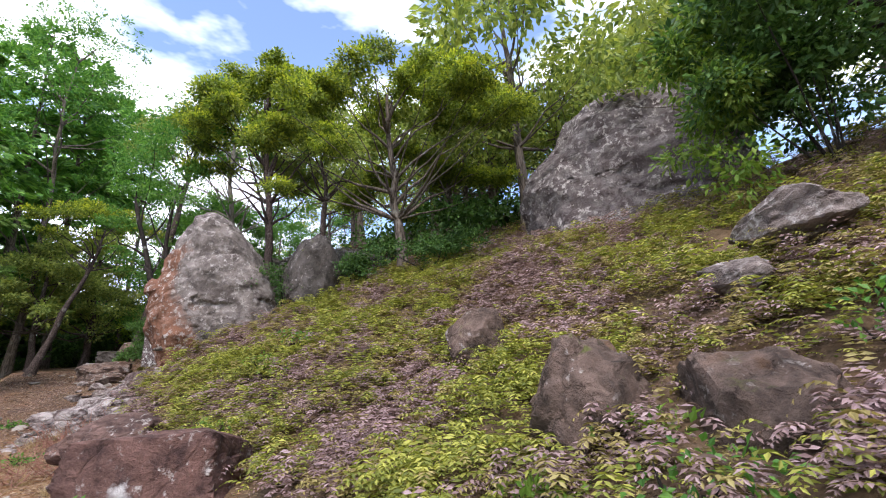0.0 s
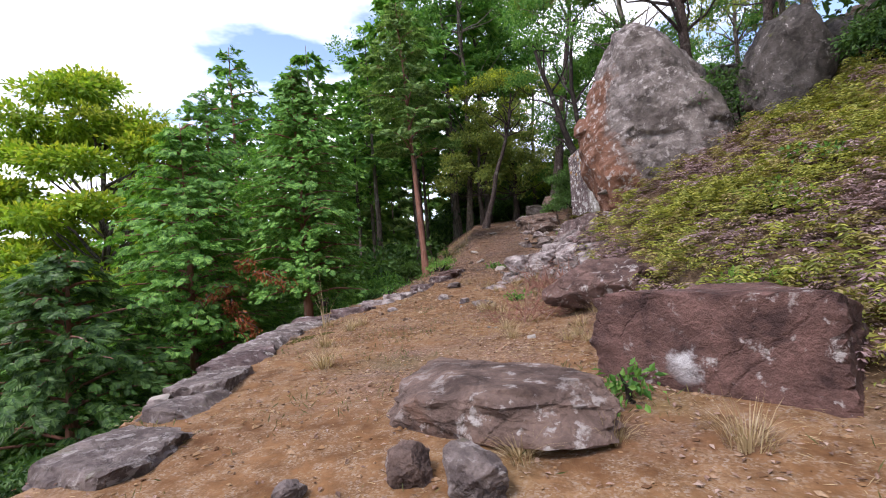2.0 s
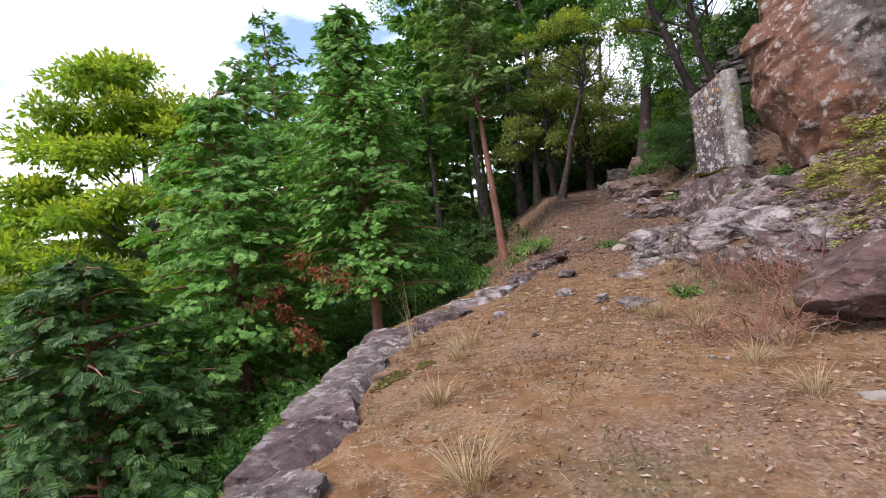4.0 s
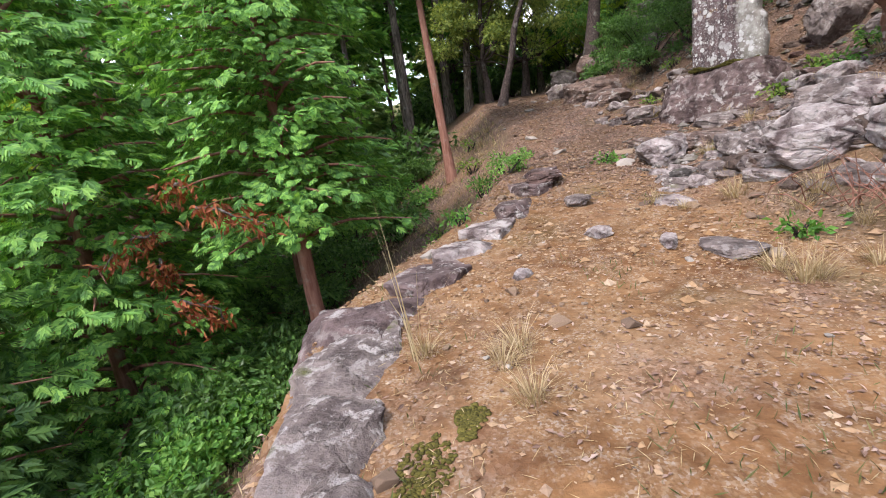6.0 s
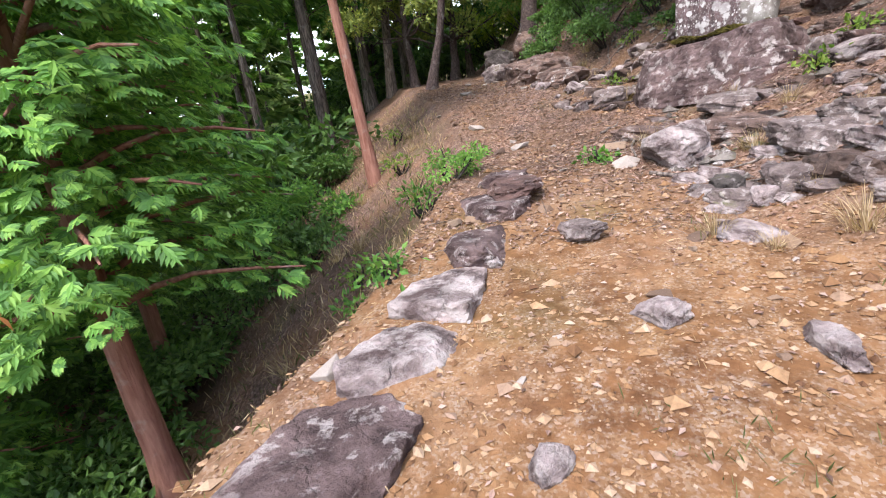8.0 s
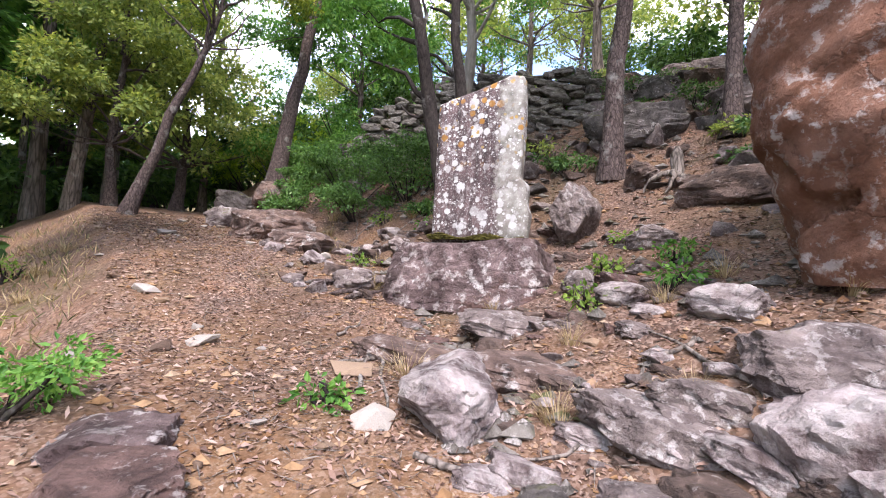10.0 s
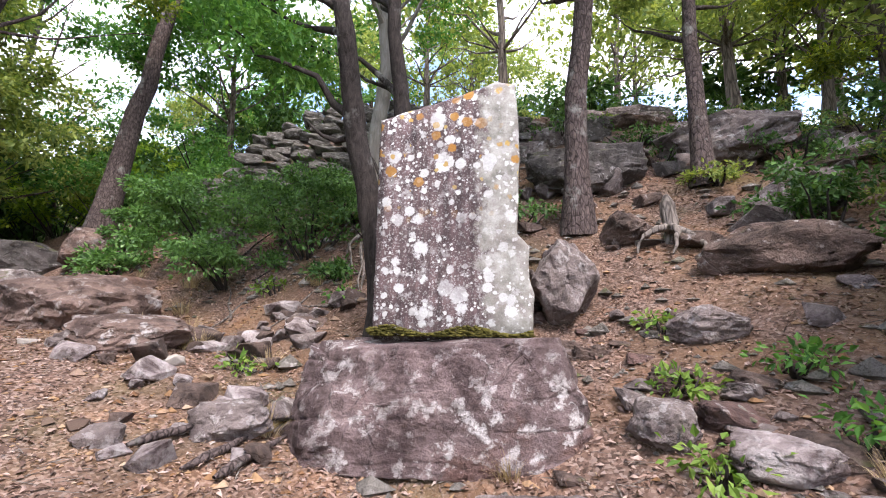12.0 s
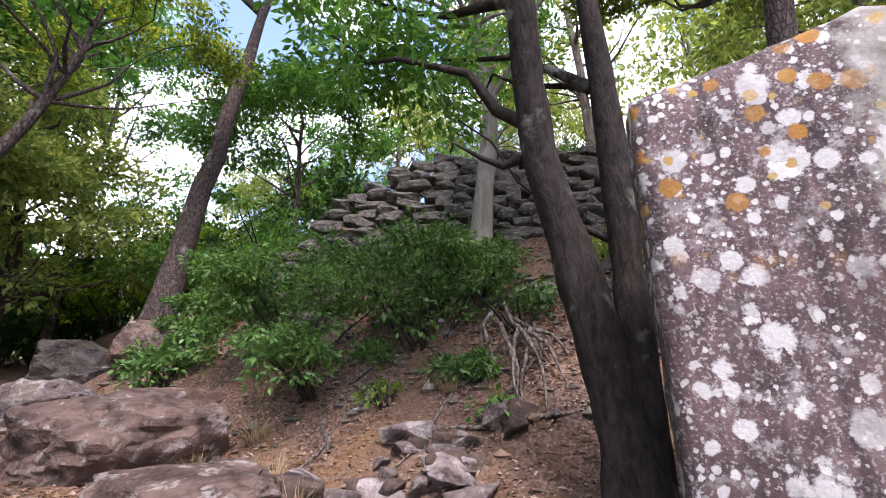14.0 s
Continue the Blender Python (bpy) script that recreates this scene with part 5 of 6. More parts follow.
for tag, pts, seedling in (("near", near, 1), ("far", far, 2)):
    patch = fbm(pts[:, 0] * 1.15, pts[:, 1] * 1.15, 3, 71) + 0.13 * np.random.default_rng(3).normal(size=len(pts))
    for gx, gy, gain in ((1.9, 3.0, 0.2), (3.2, 6.3, 0.12), (4.5, 8.6, 0.15), (1.0, 5.2, -0.2), (3.9, 4.4, -0.14), (5.2, 6.4, -0.15), (0.2, 9.6, 0.15)):
        patch = patch + gain * np.exp(-((pts[:, 0] - gx) ** 2 + (pts[:, 1] - gy) ** 2) / 1.6)
    many = 8 if tag == "near" else 6
    fern_patch("green_ferns", pts[patch > 0.075], FERN_GREEN, "low yellow-green ferns covering the slope", 200 + seedling, 6, 0.39, many)
    fern_patch("ochre_ferns", pts[(patch > -0.02) & (patch <= 0.075)], FERN_OCHRE, "fading ochre ferns on the slope", 210 + seedling, 6, 0.36, many)
    fern_patch("withered_ferns", pts[patch <= -0.02], FERN_BROWN, "withered mauve-brown ferns on the slope", 220 + seedling, 6, 0.36, many)

# leafy seedlings
for k, (x, y, s) in enumerate(((2.35, 1.55, 0.5), (2.75, 2.2, 0.45), (4.3, 1.0, 0.6), (1.9, 2.3, 0.35), (-1.15, 5.55, 0.28), (0.9, 8.6, 0.5), (1.6, 9.3, 0.45), (0.1, 7.2, 0.4), (-2.9, 11.1, 0.2), (-1.3, 15.1, 0.3), (-0.9, 14.5, 0.34), (-0.6, 15.6, 0.3), (-0.2, 14.9, 0.32), (-2.35, 19.4, 0.26), (-1.0, 19.8, 0.3), (0.3, 16.0, 0.3), (-4.05, 14.9, 0.22), (-1.45, 20.9, 0.35), (-6.8, 13.2, 0.25), (-7.2, 14.5, 0.3), (-6.6, 16.4, 0.4), (-7.0, 18.2, 0.45), (-6.4, 12.6, 0.3), (-7.4, 20.5, 0.5), (-6.3, 14.9, 0.5))):
    bush("seedling", x, y, (s, s, s * 0.9), LEAF_SHOOT if k % 2 else LEAF_GREEN, "small fresh green seedling in the soil", 400 + k, 130, 0.075, group="seedlings", category="plant")

# ---- rocks: the edge of the path ----
r = np.random.default_rng(17)
for k, (y, ln, hi) in enumerate(((4.3, 0.9, 0.35), (5.15, 0.7, 0.3), (5.9, 0.95, 0.34), (6.75, 1.15, 0.36), (7.55, 0.9, 0.42), (8.3, 0.95, 0.4), (9.1, 1.15, 0.42), (9.95, 1.1, 0.4), (10.85, 0.95, 0.34), (11.6, 0.8, 0.3), (12.3, 0.75, 0.28), (13.1, 0.95, 0.25), (13.9, 0.9, 0.26), (14.8, 0.7, 0.25))):
    _, edge, _, _, _ = section(y)
    dx = float(np.interp(y + 0.5, SECTIONS[:, 0], SECTIONS[:, 2]) - np.interp(y - 0.5, SECTIONS[:, 0], SECTIONS[:, 2]))
    x = float(edge) + (0.68 if y > 10.5 else 0.42)
    pz = float(section(y)[0])
    rock("edge_stone", x, y, ((0.6 if k not in (6, 7) else 0.85) + 0.25 * r.random(), ln * 1.15, hi + 0.22), math.degrees(math.atan2(-dx, 1)) + r.uniform(-9, 9), ROCK_PALE if k in (9, 10) else (ROCK_PLINTH if k in (3, 7, 8, 11, 12, 13) else ROCK_GREY), "grey weathered edge stone with lichen along the path", 500 + k, 0.24 + 0.86 * hi, z=pz + 0.08, group="edge stones", facets=8)

# ---- rocks: the pale outcrop below the boulder and the stele ----
named = (
    (-3.25, 14.55, 1.05, 0.75, 0.55, ROCK_PALE, "white-footed quartz rock in the clay"),
    (-2.35, 12.15, 0.9, 0.7, 0.5, ROCK_PALE, "white quartz lump at the outcrop's foot"),
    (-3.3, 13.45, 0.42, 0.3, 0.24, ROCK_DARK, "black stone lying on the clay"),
    (-3.18, 13.1, 0.24, 0.2, 0.2, ROCK_PALE, "white quartz stone on the clay"),
    (-4.75, 13.0, 0.5, 0.34, 0.16, ROCK_GREY, "flat grey stone in the gravel"),
    (-5.43, 10.7, 0.24, 0.16, 0.12, ROCK_PALE, "pale flat stone in the gravel"),
    (-2.37, 4.32, 0.3, 0.26, 0.26, ROCK_STAIN, "brown stone before the flat slab"),
    (-2.0, 4.3, 0.42, 0.3, 0.28, ROCK_GREY, "grey stone before the flat slab"),
    (-2.94, 4.02, 0.2, 0.16, 0.14, ROCK_GREY, "small grey stone on the clay"),
    (-3.23, 18.3, 0.22, 0.12, 0.1, ROCK_PALE, "white stone on the leaves"),
    (-4.62, 11.66, 0.28, 0.24, 0.16, ROCK_PALE, "pale stone on the clay"),
    (-4.0, 11.2, 0.42, 0.16, 0.14, ROCK_PALE, "long pale quartz stone"),
    (-3.55, 10.95, 0.7, 0.4, 0.12, ROCK_GREY, "flat grey slab sunk in the clay"),
    (-5.2, 14.1, 0.9, 0.6, 0.24, ROCK_RED, "flat brown rock by the path's edge"),
    (-3.45, 22.2, 1.9, 1.4, 1.0, ROCK_STAIN, "big brown rock with pale lichen top"),
    (-3.2, 20.5, 1.3, 1.0, 0.5, ROCK_STAIN, "brown bedrock beside the path"),
    (-3.1, 26.0, 1.2, 1.0, 0.9, ROCK_STAIN, "grey rock gripped by pine roots"),
    (-4.3, 24.6, 1.1, 0.9, 0.7, ROCK_GREY, "grey rock under the leaning pine"),
    (0.55, 17.2, 1.25, 0.8, 1.0, ROCK_GREY, "squared grey rock behind the stele"),
    (1.9, 17.05, 0.85, 0.6, 0.55, ROCK_BROWN, "brown rock on the slope"),
    (1.45, 15.2, 1.6, 0.6, 0.62, ROCK_BROWN, "long brown ledge on the slope"),
    (0.3, 15.6, 0.7, 0.5, 0.4, ROCK_GREY, "grey stone on the leafy slope"),
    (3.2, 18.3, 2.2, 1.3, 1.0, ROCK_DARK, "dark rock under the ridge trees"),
    (4.6, 16.4, 2.4, 1.2, 1.0, ROCK_GREY, "flat grey rock on the ridge"),
    (-2.9, 18.2, 0.7, 0.5, 0.35, ROCK_GREY, "grey stone beside the plinth"),
    (-1.08, 15.5, 0.42, 0.36, 0.36, ROCK_GREY, "dark grey stone by the plinth"),
    (-1.1, 14.85, 0.55, 0.36, 0.3, ROCK_PALE, "pale stone by the plinth"),
    (-1.25, 13.75, 0.6, 0.42, 0.34, ROCK_PALE, "pale ochre stone at the boulder's foot"),
    (-4.0, 27.0, 1.4, 1.1, 1.0, ROCK_DARK, "dark rock at the bend of the path"),
    (-1.3, 23.4, 0.9, 0.7, 0.5, ROCK_PALE, "pale rock in the bushes"),
)
for k, (x, y, a, b, c, m, text) in enumerate(named):
    rock("outcrop_rock" if a > 0.6 else "loose_stone", x, y, (a, b, c), r.uniform(0, 180), m, text, 530 + k, 0.28 * c, rough=0.22)
for k, (x, y, a, b, c, turn, m) in enumerate(((-2.1, 12.45, 1.3, 0.75, 0.62, -66, ROCK_PALE), (-1.7, 11.55, 1.2, 0.7, 0.52, -78, ROCK_PALE), (-1.65, 12.9, 1.2, 0.7, 0.5, -50, ROCK_GREY), (-2.5, 14.7, 1.4, 0.7, 0.36, -50, ROCK_STAIN), (-3.0, 15.7, 1.3, 0.7, 0.34, -42, ROCK_STAIN), (-1.9, 15.6, 1.4, 0.7, 0.36, -50, ROCK_GREY), (-1.25, 10.7, 1.0, 0.6, 0.42, -50, ROCK_PALE), (-2.45, 13.5, 1.1, 0.6, 0.36, -62, ROCK_GREY))):
    rock("bedrock_ledge", x, y, (a, b, c), turn, m, "pale fissured bedrock ledge breaking out of the clay", 760 + k, 0.5 * c, level=5, rough=0.2, facets=34, group="bedrock ledges", ry=6, rx=5)
for k in range(300):
    y = r.uniform(10.6, 18.4)
    pz, edge, foot, _, _ = (float(q) for q in section(y))
    x = foot + r.uniform(-0.35 if y > 12.6 else 0.6, 2.6 if y > 12 else 1.9)
    if abs(x + 1.35) < 1.15 and abs(y - 17.0) < 1.0 or abs(x) < 1.45 and abs(y - 13.25) < 0.8:
        continue
    s = (0.2 + 0.5 * r.random() ** 1.6) * (1.0 if y < 13.4 else 0.7)
    m = (ROCK_PALE, ROCK_PALE, ROCK_GREY, ROCK_GREY, ROCK_BROWN)[r.integers(5)] if y < 14.5 else (ROCK_GREY, ROCK_RED, ROCK_BROWN)[r.integers(3)]
    rock("ledge_rock", x, y, (s, s * r.uniform(0.5, 0.85), s * r.uniform(0.3, 0.45)), -35 + r.uniform(-35, 35), m, "weathered ledge of the pale outcrop", 600 + k, 0.21 * s, level=4 if s > 0.36 else 3, rough=0.27, facets=14, group="outcrop ledges", rx=r.uniform(-12, 12), ry=r.uniform(2, 12))

# stones on the slope behind the stele, and the heap beside the plinth
for k in range(-60, 150):
    if k < 66:
        x, y = r.uniform(0.2, 5.5), r.uniform(14.6, 22.5)
        s = 0.2 + 0.6 * r.random() ** 2.2
        if abs(x - 1.95) < 0.5 and abs(y - 17.75) < 0.5 or abs(x - 3.5) < 0.5 and abs(y - 16.4) < 0.5:
            continue
    else:
        x, y = (r.uniform(-3.9, -2.2), r.uniform(17.6, 21.0)) if k < 112 else (r.uniform(-2.3, -0.9), r.uniform(19.3, 20.5))
        s = 0.14 + 0.36 * r.random() ** 1.5
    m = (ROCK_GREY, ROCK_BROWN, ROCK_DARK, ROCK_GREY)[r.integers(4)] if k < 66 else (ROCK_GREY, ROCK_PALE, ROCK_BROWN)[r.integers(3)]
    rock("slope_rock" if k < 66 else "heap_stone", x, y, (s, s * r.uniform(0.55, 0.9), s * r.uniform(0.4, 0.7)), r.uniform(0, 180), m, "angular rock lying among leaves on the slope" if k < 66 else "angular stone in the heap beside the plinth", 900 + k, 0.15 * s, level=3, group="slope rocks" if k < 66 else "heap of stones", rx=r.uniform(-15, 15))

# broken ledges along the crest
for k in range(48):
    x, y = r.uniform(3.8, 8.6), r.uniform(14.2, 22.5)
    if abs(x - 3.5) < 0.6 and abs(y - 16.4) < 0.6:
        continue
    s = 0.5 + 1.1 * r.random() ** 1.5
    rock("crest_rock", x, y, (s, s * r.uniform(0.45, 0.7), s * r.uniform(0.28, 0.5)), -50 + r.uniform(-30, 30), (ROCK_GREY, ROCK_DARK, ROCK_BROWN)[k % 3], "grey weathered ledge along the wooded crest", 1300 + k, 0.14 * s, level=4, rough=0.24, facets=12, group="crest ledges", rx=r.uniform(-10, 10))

# ---- the dry stone wall ----
wall = thing("stone_wall", (-0.9, 25.2, 4.2), "old dry stone wall of flat grey stones on the bank", "wall", kind="structure")
shapes = [soup("stone", *chip_shape(700 + k, 18, 0.22), ROCK_WALL, False) for k in range(12)]
A, B = np.array((-1.9, 24.9)), np.array((3.9, 20.3))
run = unit(B - A)
turn = math.degrees(math.atan2(run[1], run[0]))
total = float(np.linalg.norm(B - A))
count = 0
for row in range(19):
    u = r.uniform(0, 0.2)
    while u < total and count < 300:
        w = r.uniform(0.26, 0.7)
        x, y = A + run * (u + w / 2)
        base, h = float(smooth_ground(x, y)) - 0.3, 0.2
        top = float(np.interp(u, (0, 0.5, 2.0, 2.6, total), (4.9, 5.5, 6.9, 7.1, 7.4)))
        z = base + row * h * 0.95
        if z < top:
            o = part("stone", shapes[r.integers(12)], wall)
            o.matrix_basis = wall.matrix_basis.inverted() @ pose(x + 0.05 * row * -run[1] * 0.5, y + 0.05 * row * run[0] * 0.5, z, r.uniform(-6, 6), r.uniform(-5, 5), turn + r.uniform(-12, 12)) @ Matrix.Diagonal((w * 1.12, r.uniform(0.35, 0.5), h * r.uniform(0.95, 1.3), 1))
            count += 1
        u += w

# ---- loose stones, gravel, leaves ----
pebbles = []
for k in range(10):
    v, f = chip_shape(720 + k, 12 + k % 4)
    pebbles.append(soup("loose_stone", v * (1, 0.78, 0.5), f, STONES, False))


def strewn(n, seed, inside, west=-8.5):
    """Points on the ground where inside(x, y) allows."""
    q = np.random.default_rng(seed)
    x, y = q.uniform(west, 4.5, n * 4), q.uniform(-1.0, 26.0, n * 4)
    keep = inside(x, y, q.random(n * 4))
    x, y = x[keep][:n], y[keep][:n]
    return np.stack([x, y, ground_z(x, y)], 1)


def on_path(x, y, c):
    _, e, f, _, _ = section(y)
    dense = np.clip(0.12 + 1.0 * np.exp(-((y - 11.4) / 2.9) ** 2) + 1.5 * fbm(x * 0.9, y * 0.9, 3, 90) * (y > 7), 0.04, 1)
    return (x > e - 0.4) & (x < f + 0.6) & (c < dense) & (y > 1)


def rubble(x, y, c):
    _, e, f, _, _ = section(y)
    return (y > 9.5) & (x > e - 0.2) & (x < f + 3.5) & (c < 0.35 + 1.6 * fbm(x * 0.7, y * 0.7, 3, 93))


def upper_path(x, y, c):
    _, e, f, _, _ = section(y)
    return (y > 13.5) & (y < 25) & (x > e) & (x < f + 0.4)


for k, p in enumerate(np.concatenate([strewn(230, 21, on_path), strewn(230, 22, rubble), strewn(110, 23, upper_path)])):
    s = 0.05 + 0.15 * r.random() ** 2 if k < 230 else r.uniform(0.1, 0.36)
    o = new("loose_stone", pebbles[k % 10])
    o.matrix_basis = pose(p[0], p[1], p[2] - 0.14 * s, r.uniform(-15, 15), r.uniform(-15, 15), r.uniform(0, 360)) @ Matrix.Diagonal((s, s, s * r.uniform(0.7, 1.1), 1))
    tagged(o, "loose angular stone on the clay path" if k < 230 else "loose rubble stone on the leafy slope", "stone", "loose stones" if k < 230 else "rubble stones")


def gravel(n, seed, lo, hi, inside):
    q = np.random.default_rng(seed)
    p = strewn(n, seed, inside)
    n = len(p)
    v = np.concatenate([np.eye(3), -np.eye(3)])
    f = np.array(((0, 1, 2), (1, 3, 2), (3, 4, 2), (4, 0, 2), (1, 0, 5), (3, 1, 5), (4, 3, 5), (0, 4, 5)))
    size = lo + (hi - lo) * q.random(n) ** 3.2
    spin = q.uniform(0, 2 * np.pi, n)
    c, s = np.cos(spin), np.sin(spin)
    w = v[None] * (1 + 0.35 * q.normal(size=(n, 6, 1)).clip(-1, 1)) * np.stack([size, size * q.uniform(0.5, 0.9, n), size * q.uniform(0.3, 0.6, n)], 1)[:, None]
    w = np.stack([w[..., 0] * c[:, None] - w[..., 1] * s[:, None], w[..., 0] * s[:, None] + w[..., 1] * c[:, None], w[..., 2]], -1) + p[:, None] + np.array((0, 0, 0.004))
    return w.reshape(-1, 3), (f[None] + 6 * np.arange(n)[:, None, None]).reshape(-1, 3)


tagged(new("gravel", soup("gravel", *gravel(44000, 31, 0.008, 0.036, on_path), GRAVEL)), "ochre and white gravel bedded in the clay", "gravel", kind="stuff")
tagged(new("chippings", soup("chippings", *gravel(9000, 32, 0.012, 0.075, rubble), GRAVEL)), "stone chippings among the fallen leaves", "gravel", kind="stuff")


def litter_spot(x, y, c):
    _, e, f, _, _ = section(y)
    return ((y > 13.0) & (x > e - 2) & (c < 0.8)) | ((x > f - 1.2) & (x < f + 1.6) & (c < 0.5)) | ((x < e) & (x > e - 2.5) & (c < 0.6)) | ((y > 5.5) & (y < 9.8) & (x > e + 1.6) & (c < 0.15 + 2.2 * fbm(x * 0.8, y * 0.8, 3, 60) + 0.5)) | (c < 0.2)


def slope_rubble(x, y, c):
    _, e, f, _, _ = section(y)
    return (y > 13.5) & (x > f - 0.3) & (c < 0.28 + 1.5 * fbm(x * 0.6, y * 0.6, 3, 97))


tagged(new("slope_rubble", soup("slope_rubble", *gravel(8000, 33, 0.03, 0.17, slope_rubble), ROCK_WALL)), "grey rubble scattered on the leafy slope", "rubble", kind="stuff")


def straw_spot(x, y, c):
    _, e, f, _, _ = section(y)
    return (x > e - 1.5) & (x < f + 1.2) & (c < 0.18 + 2.4 * fbm(x * 1.0, y * 1.0, 3, 98))


p = strewn(24000, 43, straw_spot)
q = np.random.default_rng(44)
n = len(p)
v, f = blades(p + (0, 0, 0.012), q.normal(size=(n, 3)) * (1, 1, 0.12), q.normal(size=(n, 3)) * 0.3 + (0, 0, 1), q.uniform(0.03, 0.12, n), q.uniform(0.003, 0.006, n), 0.3)
tagged(new("straw", soup("straw", v, f, GRASS_DRY)), "broken dry straw and needles on the clay", "straw", kind="stuff")

p = strewn(30000, 41, litter_spot)
q = np.random.default_rng(42)
n = len(p)
v, f = blades(p + (0, 0, 0.012), q.normal(size=(n, 3)) * (1, 1, 0.15), q.normal(size=(n, 3)) * 0.35 + (0, 0, 1), q.uniform(0.022, 0.06, n), q.uniform(0.012, 0.028, n), 0.2)
tagged(new("fallen_leaves", soup("fallen_leaves", v, f, LITTER)), "dry brown fallen leaves strewn over the ground", "leaves", kind="stuff")


def slope_litter(x, y, c):
    _, e, f, _, _ = section(y)
    return (y > 12.8) & (x > e) & (c < 0.55 + 1.6 * fbm(x * 0.9, y * 0.9, 3, 64))


p = strewn(34000, 45, slope_litter)
q = np.random.default_rng(46)
n = len(p)
v, f = blades(p + (0, 0, 0.015), q.normal(size=(n, 3)) * (1, 1, 0.25), q.normal(size=(n, 3)) * 0.5 + (0, 0, 1), q.uniform(0.035, 0.095, n), q.uniform(0.015, 0.035, n), 0.35)
tagged(new("slope_leaves", soup("slope_leaves", v, f, LITTER)), "dry brown leaves lying deep under the trees", "leaves", kind="stuff")
p = strewn(9000, 47, slope_litter)
n = len(p)
v, f = blades(p + (0, 0, 0.02), q.normal(size=(n, 3)) * (1, 1, 0.2), q.normal(size=(n, 3)) * 0.3 + (0, 0, 1), q.uniform(0.08, 0.3, n), q.uniform(0.005, 0.012, n), 0.3)
tagged(new("twigs", soup("twigs", v, f, DEAD_WOOD)), "grey dead twigs scattered over the leaves", "twigs", kind="stuff")


# ---- grass ----
def tuft_mesh(seed, n, length, material, spread=0.12, lean=0.5, width=0.011):
    """A tuft of long blades in three bent lengths each."""
    q = np.random.default_rng(seed)
    a = q.uniform(0, 2 * np.pi, n)
    d = np.stack([np.cos(a), np.sin(a), np.zeros(n)], 1)
    side = np.stack([-np.sin(a), np.cos(a), np.zeros(n)], 1)
    ln, k = length * q.uniform(0.5, 1.1, n), q.uniform(0.1, lean, n)
    b = d * (q.random(n) * spread)[:, None]
    rows = []
    for s in (0.0, 0.35, 0.7, 1.0):
        c = b + d * (ln * k * s ** 1.5)[:, None] + np.array((0, 0, 1.0)) * (ln * s * (1 - 0.45 * k * s))[:, None]
        rows += [c - side * width * (1.05 - s) / 2, c + side * width * (1.05 - s) / 2]
    v = np.stack(rows, 1).reshape(-1, 3)
    f = np.concatenate([np.array((0, 1, 3, 2)) + 2 * j + 8 * np.arange(n)[:, None] for j in range(3)])
    return soup("tuft", v, f, material)


dry = [tuft_mesh(50 + k, 95, 0.46, GRASS_DRY, 0.16, 1.3) for k in range(4)]
spots = [(-6.05, 9.25), (-2.6, 8.5), (-2.3, 9.0), (-2.9, 9.6), (-2.7, 11.5), (-2.2, 10.6), (-2.45, 11.0), (-3.0, 12.3), (-2.9, 12.9), (-2.75, 14.0), (-2.2, 13.4), (-1.8, 4.6), (-1.3, 4.9), (-0.6, 4.9), (-2.0, 9.9), (-1.7, 7.6), (-2.4, 7.8), (-3.2, 10.2), (-0.9, 13.1), (-0.7, 12.6), (-1.5, 12.6), (-2.6, 20.2), (-3.0, 21.5), (-2.4, 21.9), (-2.9, 22.8), (-1.1, 14.4), (-0.5, 14.2), (-1.0, 20.4), (-0.7, 20.0), (-5.0, 7.5), (-4.3, 6.4), (-5.5, 9.1), (-5.4, 9.3), (-5.3, 8.7), (-3.3, 10.2), (-3.4, 10.4), (-1.95, 14.7)]
for k in range(46):
    y = r.uniform(6, 24)
    _, e, f, _, _ = (float(q) for q in section(y))
    spots.append((f + r.uniform(-0.6, 1.0), y) if k % 2 else (e - r.uniform(0.2, 2.4), y))
for k, (x, y) in enumerate(spots):
    o = new("grass_tuft", dry[k % 4])
    s = r.uniform(0.45, 0.85)
    o.matrix_basis = pose(x, y, z_at(x, y) - 0.02, r.uniform(-12, 12), r.uniform(-12, 12), r.uniform(0, 360)) @ Matrix.Diagonal((s, s, s, 1))
    tagged(o, "tuft of dry straw-coloured grass", "grass", "dry grass tufts")
o = new("tall_grass", tuft_mesh(61, 7, 1.15, GRASS_DRY, 0.06, 0.5, 0.012))
o.matrix_basis = pose(-6.1, 9.2, z_at(-6.1, 9.2))
tagged(o, "tall dry grass stalks at the path's edge", "grass")


def short_grass(n, seed, inside, material, lo, hi, west=-8.5):
    q = np.random.default_rng(seed)
    p = strewn(n, seed, inside, west)
    n = len(p)
    p = p + q.normal(size=(n, 3)) * (0.03, 0.03, 0)
    ln = q.uniform(lo, hi, n)
    return soup("grass", *blades(p, q.normal(size=(n, 3)) * (0.5, 0.5, 0.1) + (0, 0, 0.8), q.normal(size=(n, 3)), ln, ln * 0.10), material)


def grassy(x, y, c):
    _, e, f, _, _ = section(y)
    return (x > e) & (x < f + 0.5) & (y < 13) & (c < 5 * (fbm(x * 1.3, y * 1.3, 3, 95) - 0.05))


def bank(x, y, c):
    _, e, _, _, _ = section(y)
    return (x < e - 0.2) & (x > e - 5.5) & (c < 0.75)


def upper_bank(x, y, c):
    return bank(x, y, c) & (y > 12.5)


tagged(new("short_grass", short_grass(15000, 51, grassy, GRASS_GREEN, 0.03, 0.1)), "thin short grass on the clay", "grass", kind="stuff")
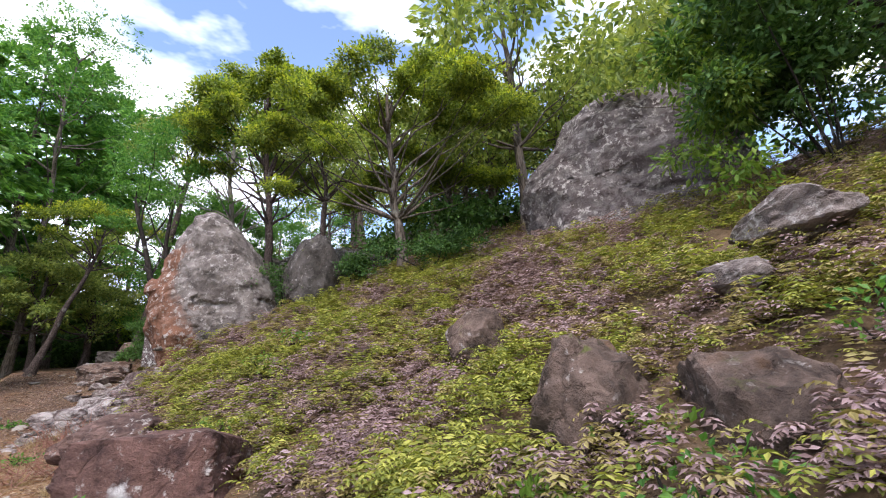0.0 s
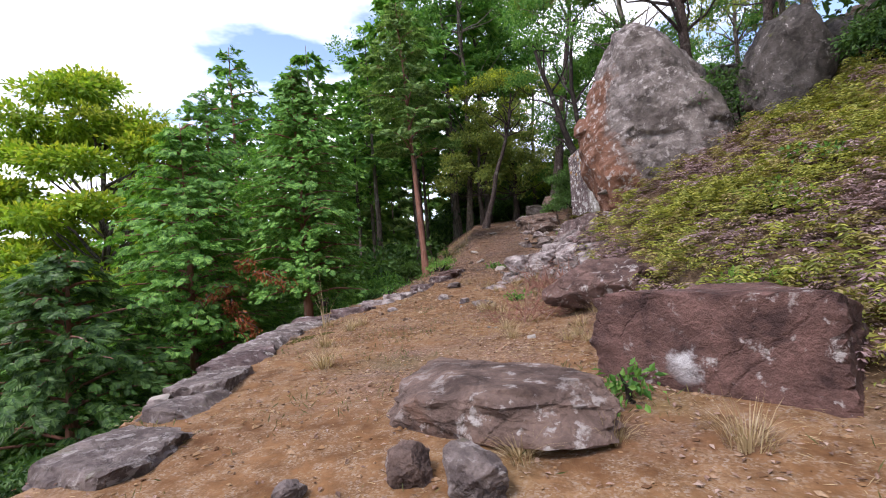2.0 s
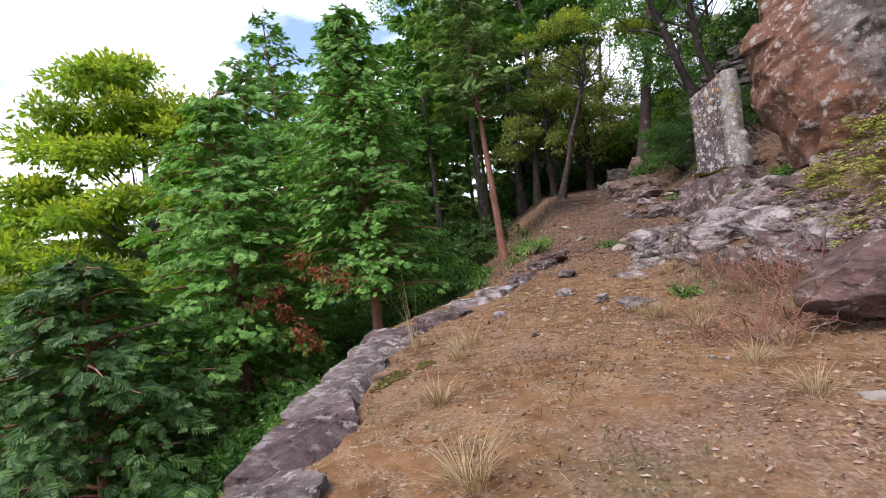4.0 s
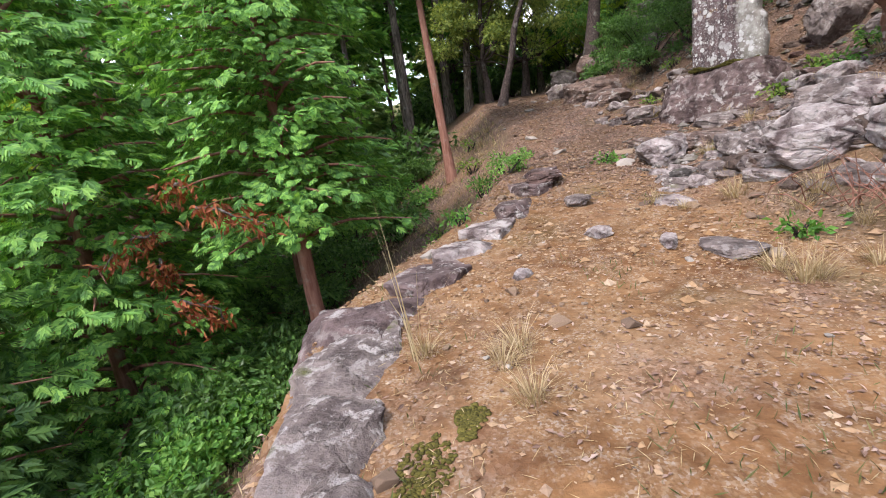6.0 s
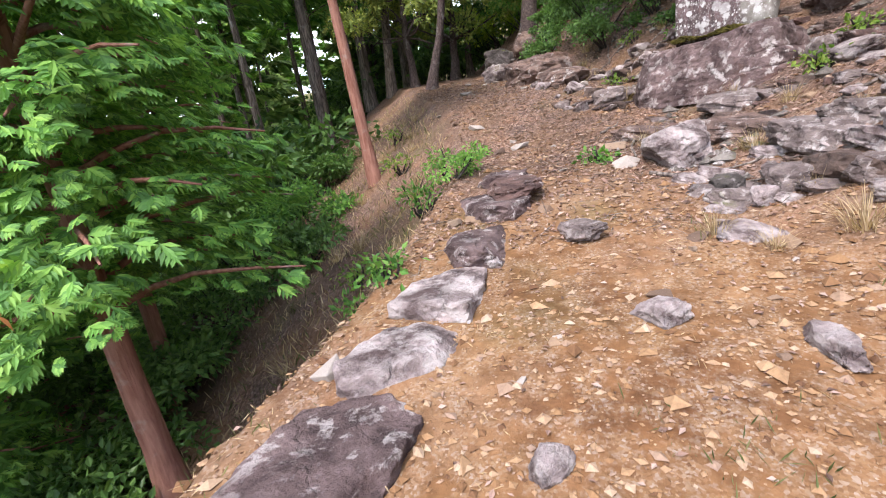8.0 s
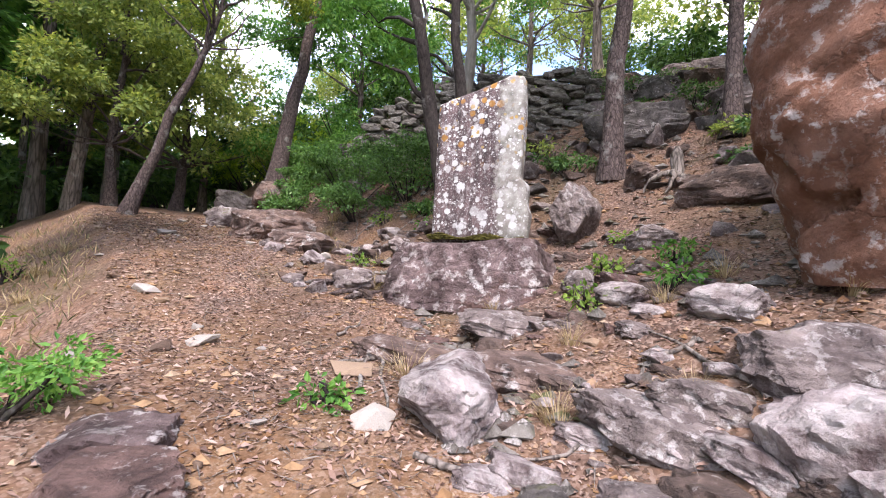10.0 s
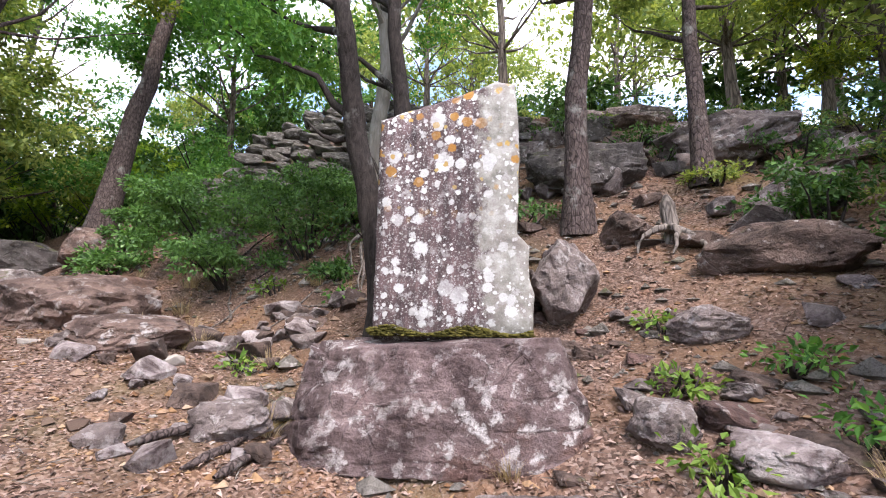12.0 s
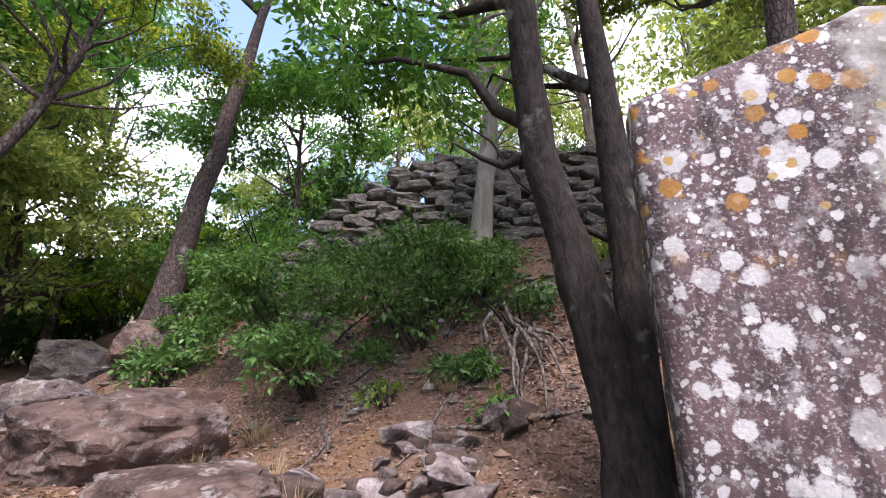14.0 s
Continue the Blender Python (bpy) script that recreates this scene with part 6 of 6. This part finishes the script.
tagged(new("bank_grass", short_grass(9000, 52, bank, GRASS_DRY, 0.05, 0.2, -10.5)), "dry grass on the bank below the path", "grass", kind="stuff")
tagged(new("bank_green", short_grass(5000, 53, upper_bank, GRASS_GREEN, 0.06, 0.2, -12.5)), "green grass on the bank below the path", "grass", kind="stuff")


# ---- moss on the clay ----
def moss_patch(x, y, a, b, seed):
    """A low cushion of moss pressed into the clay."""
    q = np.random.default_rng(seed)
    pieces = []
    for k in range(420):
        u, t = q.random() ** 0.8, q.uniform(0, 6.283)
        px, py = x + a * u * math.cos(t) * (1 + 0.3 * math.sin(3 * t)), y + b * u * math.sin(t)
        v, f = BALLS[1]
        pieces.append((v * q.uniform(0.006, 0.018, 3) * (1.2, 1.2, 0.4) + (px, py, z_at(px, py) + 0.004), f))
    tagged(new("moss_cushion", soup("moss_cushion", *joined(pieces), MOSS, True)), "olive moss cushion on the damp clay", "moss", "moss cushions")


for k, (x, y, a, b) in enumerate(((-5.78, 8.05, 0.12, 0.36), (-5.62, 8.5, 0.08, 0.16))):
    moss_patch(x, y, a, b, 640 + k)

# ---- dead wood ----
for k, (a, b) in enumerate((((-3.35, 17.75), (-2.55, 18.15)), ((-3.2, 17.55), (-2.5, 17.95)), ((-3.6, 18.1), (-2.75, 18.35)))):
    line = [(a[0] + (b[0] - a[0]) * s, a[1] + (b[1] - a[1]) * s) for s in np.linspace(0, 1, 10)]
    line = np.array([(p[0], p[1], z_at(*p) + 0.04 + 0.015 * k) for p in line])
    tagged(new("dead_branch", soup("dead_branch", *tube(line, np.array((0.012, 0.03, 0.034, 0.03, 0.028, 0.026, 0.022, 0.018, 0.012, 0.004)), 8, 0.8, 90 + k), BARK_PINE, True)), "dark rotting branch lying beside the plinth", "branch", "rotting branches")

def dead_stump():
    root = thing("dead_stump", (-0.42, 12.35, z_at(-0.42, 12.35) - 0.1), "bleached split stump leaning out of the slope", "stump")
    part("stem", soup("stem", *tube(bend((0, 0, 0), (-0.35, 0.1, 0.95), 0, 0.1, 8, 3), (0.24, 0.2, 0.17, 0.16, 0.14, 0.12, 0.07, 0.02), 10, 0.9, 3), DEAD_WOOD, True), root)
    part("root", soup("root", *tube(bend((0, 0, 0.1), (-0.75, -0.25, 0.2), 0.1, 0.1, 6, 4), (0.11, 0.1, 0.08, 0.07, 0.05, 0.02), 8, 0.7, 4), DEAD_WOOD, True), root)


dead_stump()
root = thing("rooted_stump", (1.87, 16.39, z_at(1.87, 16.39) - 0.1), "grey dead stump with bare clutching roots", "stump")
part("stem", soup("stem", *tube(bend((0, 0, -0.1), (0.25, 0.1, 0.8), 0, 0.1, 7, 5), (0.15, 0.13, 0.11, 0.1, 0.1, 0.09, 0.03), 10, 0.9, 5), DEAD_WOOD, True), root)
for k in range(6):
    a = 2.5 + k * 0.75
    part("root", soup("root", *tube(bend((0, 0, 0.25), (math.cos(a) * 0.55, math.sin(a) * 0.55, -0.22), 0.12, 0.2, 7, 60 + k), np.linspace(0.07, 0.015, 7), 7, 0.5, k), DEAD_WOOD, True), root)
for k in range(34):
    y = r.uniform(13.5, 22.5)
    f = float(section(y)[2])
    x = f + r.uniform(-1.2, 2.2)
    ln, a = r.uniform(0.5, 1.5), r.uniform(0, 6.28)
    ends = [(x - math.cos(a) * ln / 2, y - math.sin(a) * ln / 2), (x + math.cos(a) * ln / 2, y + math.sin(a) * ln / 2)]
    if any(abs(q[0] + 1.4) < 1.2 and abs(q[1] - 17.1) < 1.2 for q in ends):
        continue
    pts = [(*np.array(ends[0]) * (1 - s) + np.array(ends[1]) * s,) for s in np.linspace(0, 1, 9)]
    line = np.array([(p[0], p[1] + 0.06 * math.sin(5 * s), z_at(*p) + 0.02) for s, p in enumerate(pts)])
    tagged(new("dead_branch", soup("dead_branch", *tube(line, np.linspace(0.022, 0.008, 9), 6, 0.4, k), DEAD_WOOD, True)), "thin dead branch lying on the leaves", "branch", "fallen branches")
for k in range(12):
    a = np.array((-0.3 + 0.1 * r.normal(), 20.2 + 0.25 * r.normal(), 0))
    b = a + (r.uniform(-0.5, 0.3), r.uniform(-0.7, -0.1), 0)
    za, zb = z_at(a[0], a[1]) + 0.35, z_at(b[0], b[1]) - 0.05
    tagged(new("bare_root", soup("bare_root", *tube(bend((a[0], a[1], za), (b[0], b[1], zb), 0.08, 0.2, 8, 70 + k), np.linspace(0.03, 0.01, 8), 6, 0.4, k), DEAD_WOOD, True)), "bare hanging root on the eroded bank", "root", "bare roots")


def brush(x, y, seed):
    """A tangle of dead red-brown twigs."""
    q = np.random.default_rng(seed)
    root = thing("dead_brush", (x, y, z_at(x, y)), "tangle of dead reddish brushwood beside the path", "brushwood", "dead brush")
    twigs = []
    for k in range(46):
        a = q.uniform(0, 6.28)
        o = q.normal(size=3) * (0.25, 0.25, 0)
        tip = o + (math.cos(a) * q.uniform(0.2, 0.7), math.sin(a) * q.uniform(0.2, 0.7), q.uniform(0.05, 0.5))
        twigs.append(tube(bend(o, tip, 0.08, 0.25, 5, seed * 50 + k), np.linspace(0.007, 0.002, 5), 4))
    tagged(part("twig_tangle", soup("twig_tangle", *joined(twigs), BARK_RED, True), root), kind="stuff")


for k, (x, y) in enumerate(((-2.05, 10.55), (-1.6, 10.2), (-2.3, 11.1), (-1.9, 9.6), (-2.5, 9.2))):
    brush(x, y, 7 + k)
